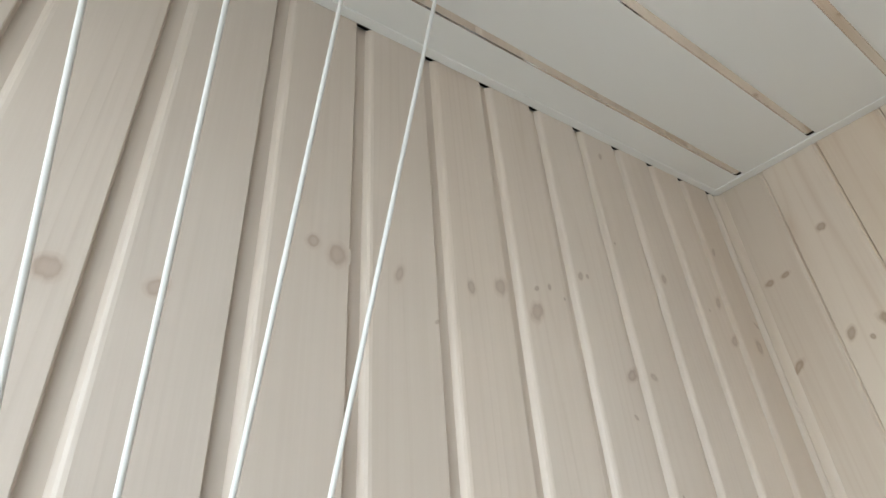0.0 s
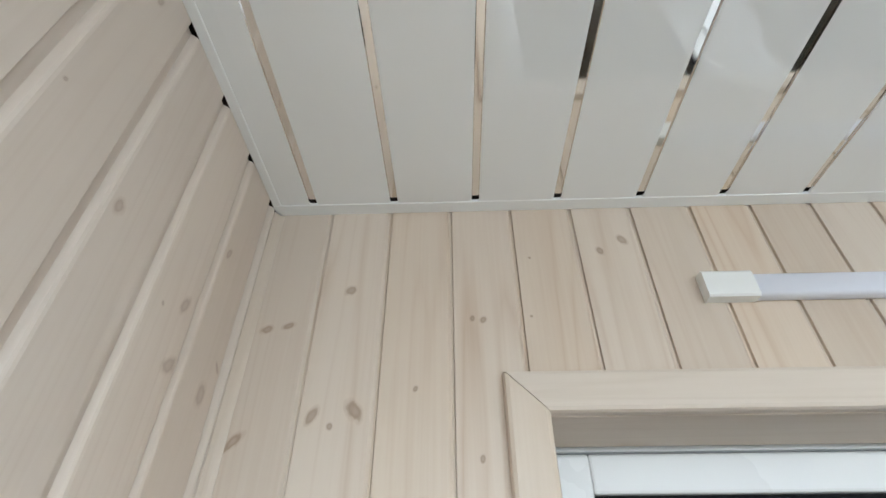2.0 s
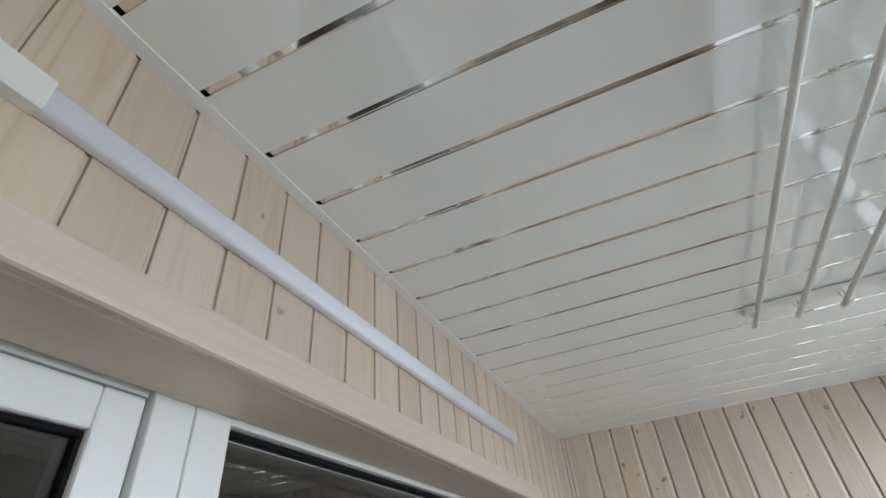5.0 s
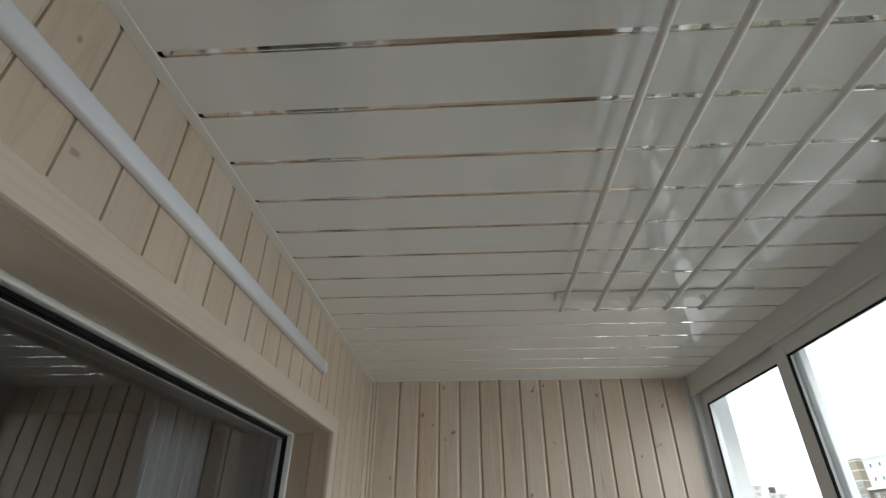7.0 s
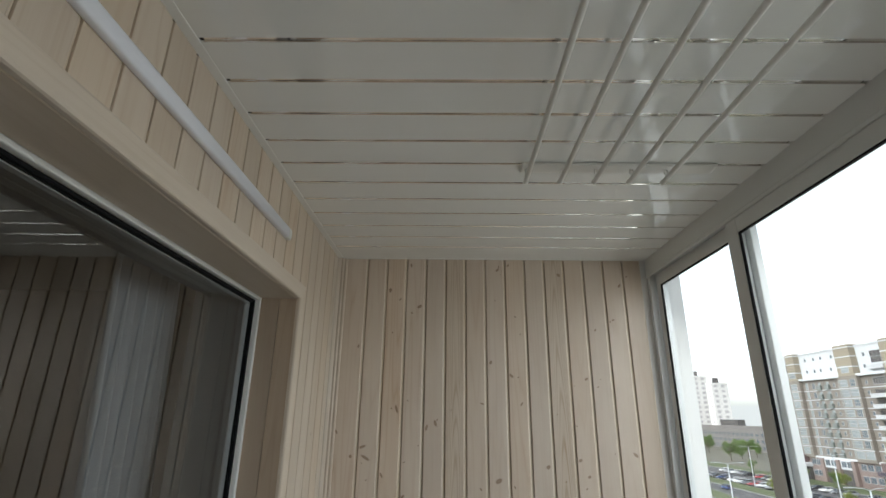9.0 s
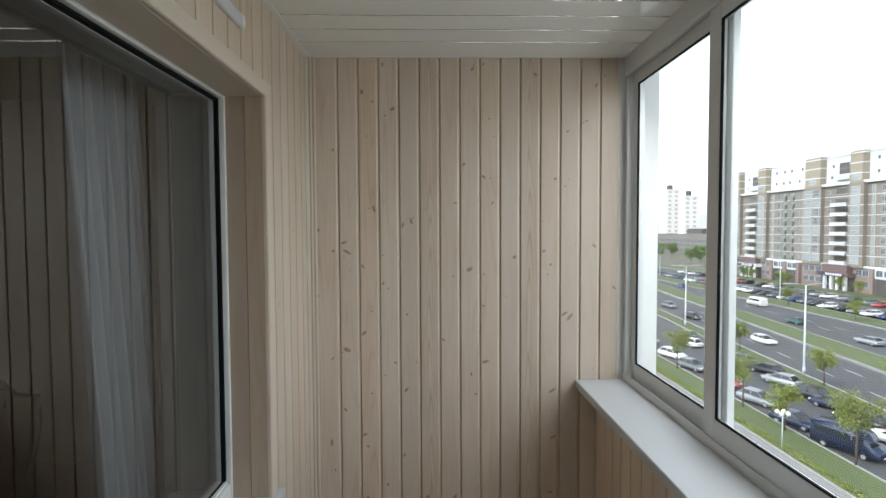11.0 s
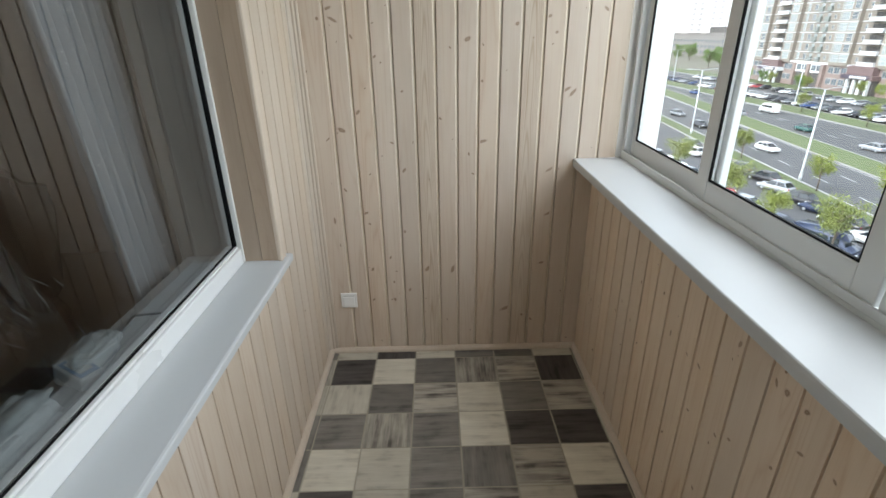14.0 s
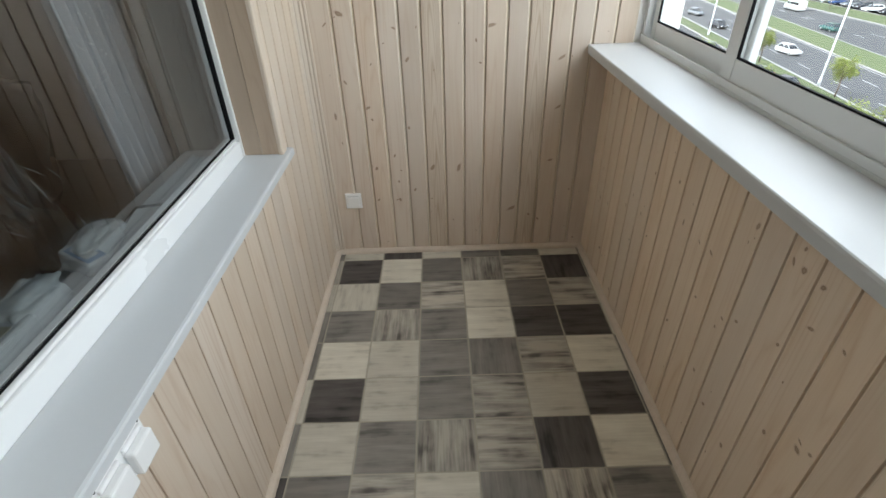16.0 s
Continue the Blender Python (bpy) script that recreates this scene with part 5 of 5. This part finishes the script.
    for q in (-7.4, -5.6, 6.6, 8.8, 10.9):
        put("shop_window", SHOP, s0 + q, G0 + 4.0, x=FX0 - .40)
        put("shop_window", SHOP, s0 + q, G0 + 1.3, x=FX0 - .40)
for y in (124.0, 141.0, 157.5):
    part("roof_vent", boxes(((FX0 + 4, y, TOPLINE + .3), (FX0 + 6, y + 2.2, TOPLINE + 1.2), .05)), CREAM, house, "white vent on the roof")


def far_block(x, y, wide, deep, tall, mats, label, glass=None):
    b = base("far_building", (x * K, y * K, GROUND), label, "building", "far buildings")
    b.scale = (K, K, K)
    part("wall", boxes(((0, 0, -.3), (deep, wide, tall))), mats, b)
    part("roof", boxes(((-.3, -.3, tall), (deep + .3, wide + .3, tall + .8))), mats, b)
    part("roof_house", boxes(((deep * .3, wide * .35, tall + .8), (deep * .6, wide * .6, tall + 4))), SHADE, b, "dark plant room on the roof")
    me = shared("window", boxes(((-.15, -1.0, 0), (.1, 1.0, 1.5))), glass or FAR_GLASS)
    me2 = shared("window", boxes(((-1.0, -.15, 0), (1.0, .1, 1.5))), glass or FAR_GLASS)
    n = 0
    for k in range(int(tall / 3)):
        for j in range(int(wide / 4.5)):
            put("window", me, 2.5 + 4.5 * j, 1.2 + 3 * k, b, 0)
        for j in range(int(deep / 4.5)):
            put("window", me2, 0, 1.2 + 3 * k, b, 2.5 + 4.5 * j)
    return b


# distance haze is mixed into the wall and glazing colours of the towers
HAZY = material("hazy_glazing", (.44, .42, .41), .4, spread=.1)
WASHED = material("haze_paled_panel", (.72, .69, .66), .85, spread=.04, scale=.1)
GREYBLOCK = material("grey_panel", (.17, .158, .15), .85, spread=.08, scale=.1)
far_block(162, 339.5, 10, 10, 42, WASHED, "distant tall apartment tower coloured pale with haze", HAZY)
far_block(162, 315.5, 6.5, 10, 36, WASHED, "distant tall apartment tower coloured pale with haze", HAZY)
far_block(160, 262, 100, 14, 11.5, GREYBLOCK, "long low grey panel building beyond the road")
for k in range(26):
    copy_thing(full, pose((104 + chance.uniform(0, 44)) * K, (186 + 6.4 * k) * K, GROUND, 0, 0, chance.uniform(0, 360)) @ Matrix.Scale(chance.uniform(1.5, 2.3), 4))


# ---- floor tiles, square wood-look pieces ----
def tile_stone(name, c0, c1, streak):
    m = bpy.data.materials.new(name)
    m.use_nodes = True
    t = m.node_tree
    b = t.nodes["Principled BSDF"]
    co, info = t.nodes.new("ShaderNodeTexCoord"), t.nodes.new("ShaderNodeObjectInfo")
    add = t.nodes.new("ShaderNodeVectorMath")
    comb = t.nodes.new("ShaderNodeCombineXYZ")
    for i, k in enumerate((11.0, 5.0, 0.0)):
        t.links.new(calc(t, 'MULTIPLY', info.outputs["Random"], k), comb.inputs[i])
    t.links.new(co.outputs["Object"], add.inputs[0])
    t.links.new(comb.outputs[0], add.inputs[1])

    def n_at(sx, sy, detail):
        mp, n = t.nodes.new("ShaderNodeMapping"), t.nodes.new("ShaderNodeTexNoise")
        mp.inputs["Scale"].default_value = (sx, sy, 1)
        n.inputs["Scale"].default_value, n.inputs["Detail"].default_value = 1, detail
        t.links.new(add.outputs[0], mp.inputs["Vector"])
        t.links.new(mp.outputs[0], n.inputs["Vector"])
        return n.outputs[0]

    long, fine, cloud = n_at(4, 34, 4), n_at(10, 150, 2), n_at(9, 12, 3)
    f = calc(t, 'ADD', calc(t, 'MULTIPLY', calc(t, 'SUBTRACT', long, 0.5), 3.0 * streak), calc(t, 'MULTIPLY', calc(t, 'SUBTRACT', fine, 0.5), 0.8))
    f = calc(t, 'ADD', calc(t, 'ADD', f, calc(t, 'MULTIPLY', calc(t, 'SUBTRACT', cloud, 0.5), 1.2)), 0.45, clamp=True)
    col = blend(t, f, c0, c1)
    worn = calc(t, 'MULTIPLY', calc(t, 'SUBTRACT', calc(t, 'MULTIPLY', long, cloud), 0.30), 9.0, clamp=True)
    col = blend(t, calc(t, 'MULTIPLY', worn, 0.75 * streak), col, tuple(0.35 * c for c in c1))
    hsv = t.nodes.new("ShaderNodeHueSaturation")
    t.links.new(col, hsv.inputs["Color"])
    t.links.new(calc(t, 'ADD', calc(t, 'MULTIPLY', calc(t, 'FRACT', calc(t, 'MULTIPLY', info.outputs["Random"], 5.3)), 0.30), 0.85), hsv.inputs["Value"])
    # edges worn pale, unevenly
    sep = t.nodes.new("ShaderNodeSeparateXYZ")
    t.links.new(co.outputs["Object"], sep.inputs[0])
    rim = calc(t, 'MAXIMUM', calc(t, 'ABSOLUTE', sep.outputs[0]), calc(t, 'ABSOLUTE', sep.outputs[1]))
    rim = calc(t, 'MULTIPLY', calc(t, 'SUBTRACT', calc(t, 'ADD', rim, calc(t, 'MULTIPLY', calc(t, 'SUBTRACT', cloud, 0.5), 0.012)), 0.0945), 220.0, clamp=True)
    col = blend(t, calc(t, 'MULTIPLY', rim, 0.55), hsv.outputs[0], (.40, .37, .30))
    t.links.new(col, b.inputs["Base Color"])
    b.inputs["Roughness"].default_value, b.inputs["Specular IOR Level"].default_value = 0.5, 0.4
    bp = t.nodes.new("ShaderNodeBump")
    bp.inputs["Strength"].default_value, bp.inputs["Distance"].default_value = 0.3, 0.0006
    t.links.new(fine, bp.inputs["Height"])
    t.links.new(bp.outputs[0], b.inputs["Normal"])
    return m


TONES = {"L": tile_stone("cream_wood_print", (.66, .625, .53), (.48, .44, .365), .42),
         "S": tile_stone("streaked_wood_print", (.50, .465, .395), (.19, .17, .15), 1.0),
         "M": tile_stone("grey_wood_print", (.255, .237, .212), (.145, .134, .122), .6),
         "D": tile_stone("dark_wood_print", (.11, .098, .092), (.045, .040, .038), .8)}
PATTERN = ["LDLMML", "DLMSSD", "LMSLMS", "MSMLDD", "LLMMSL", "DLMSLD", "LMSSDL", "MSLMSM"]
TURNED = {(1, 3), (2, 0), (3, 1), (4, 3), (6, 2), (6, 4), (7, 3), (7, 4), (1, 5), (0, 1)}
T = .2
GROUT = structure("floor_joints", boxes(((0, 0, -.0035), (OUT, LEN, -.0012))), material("floor_joint", (.38, .35, .28), .8, spread=.15, scale=9), "pale joints between the floor tiles")
tile_mesh = {}


def tile(x0, x1, y0, y1, tone, turn):
    key = (round(x1 - x0, 4), round(y1 - y0, 4), tone, turn)
    w, h = x1 - x0 - .0042, y1 - y0 - .0042
    if key not in tile_mesh:
        bm = bmesh.new()
        a, c = (h / 2, w / 2) if turn else (w / 2, h / 2)
        e = .0014
        lo = [bm.verts.new((sx * a, sy * c, -.003)) for sx, sy in ((-1, -1), (1, -1), (1, 1), (-1, 1))]
        mi = [bm.verts.new((sx * a, sy * c, -.0008)) for sx, sy in ((-1, -1), (1, -1), (1, 1), (-1, 1))]
        hi = [bm.verts.new((sx * (a - e), sy * (c - e), 0)) for sx, sy in ((-1, -1), (1, -1), (1, 1), (-1, 1))]
        for r0, r1 in ((lo, mi), (mi, hi)):
            for i in range(4):
                bm.faces.new((r0[i], r0[(i + 1) % 4], r1[(i + 1) % 4], r1[i]))
        bm.faces.new(hi)
        tile_mesh[key] = mesh_of("tile", bm, TONES[tone])
    ob = new("tile", tile_mesh[key])
    ob.parent = slab
    ob.matrix_local = pose((x0 + x1) / 2, (y0 + y1) / 2, random.uniform(-.0003, .0002), 0, 0, 90 if turn else 0)


xs = [.001, .046] + [.046 + .2025 * k for k in range(1, 7)] + [OUT - .001]
rows_y = [LEN - .001] + [2.728 - .1985 * k for k in range(14)] + [.001]
for r, (y1, y0) in enumerate(zip(rows_y, rows_y[1:])):
    for c, (x0, x1) in enumerate(zip(xs, xs[1:])):
        if 1 <= c <= 6 and r < len(PATTERN):
            tone, turn = PATTERN[r][c - 1], (r, c - 1) in TURNED
        else:
            tone, turn = random.choice("LLSMMD"), random.random() < .4
        tile(x0, x1, y0, y1, tone, turn)
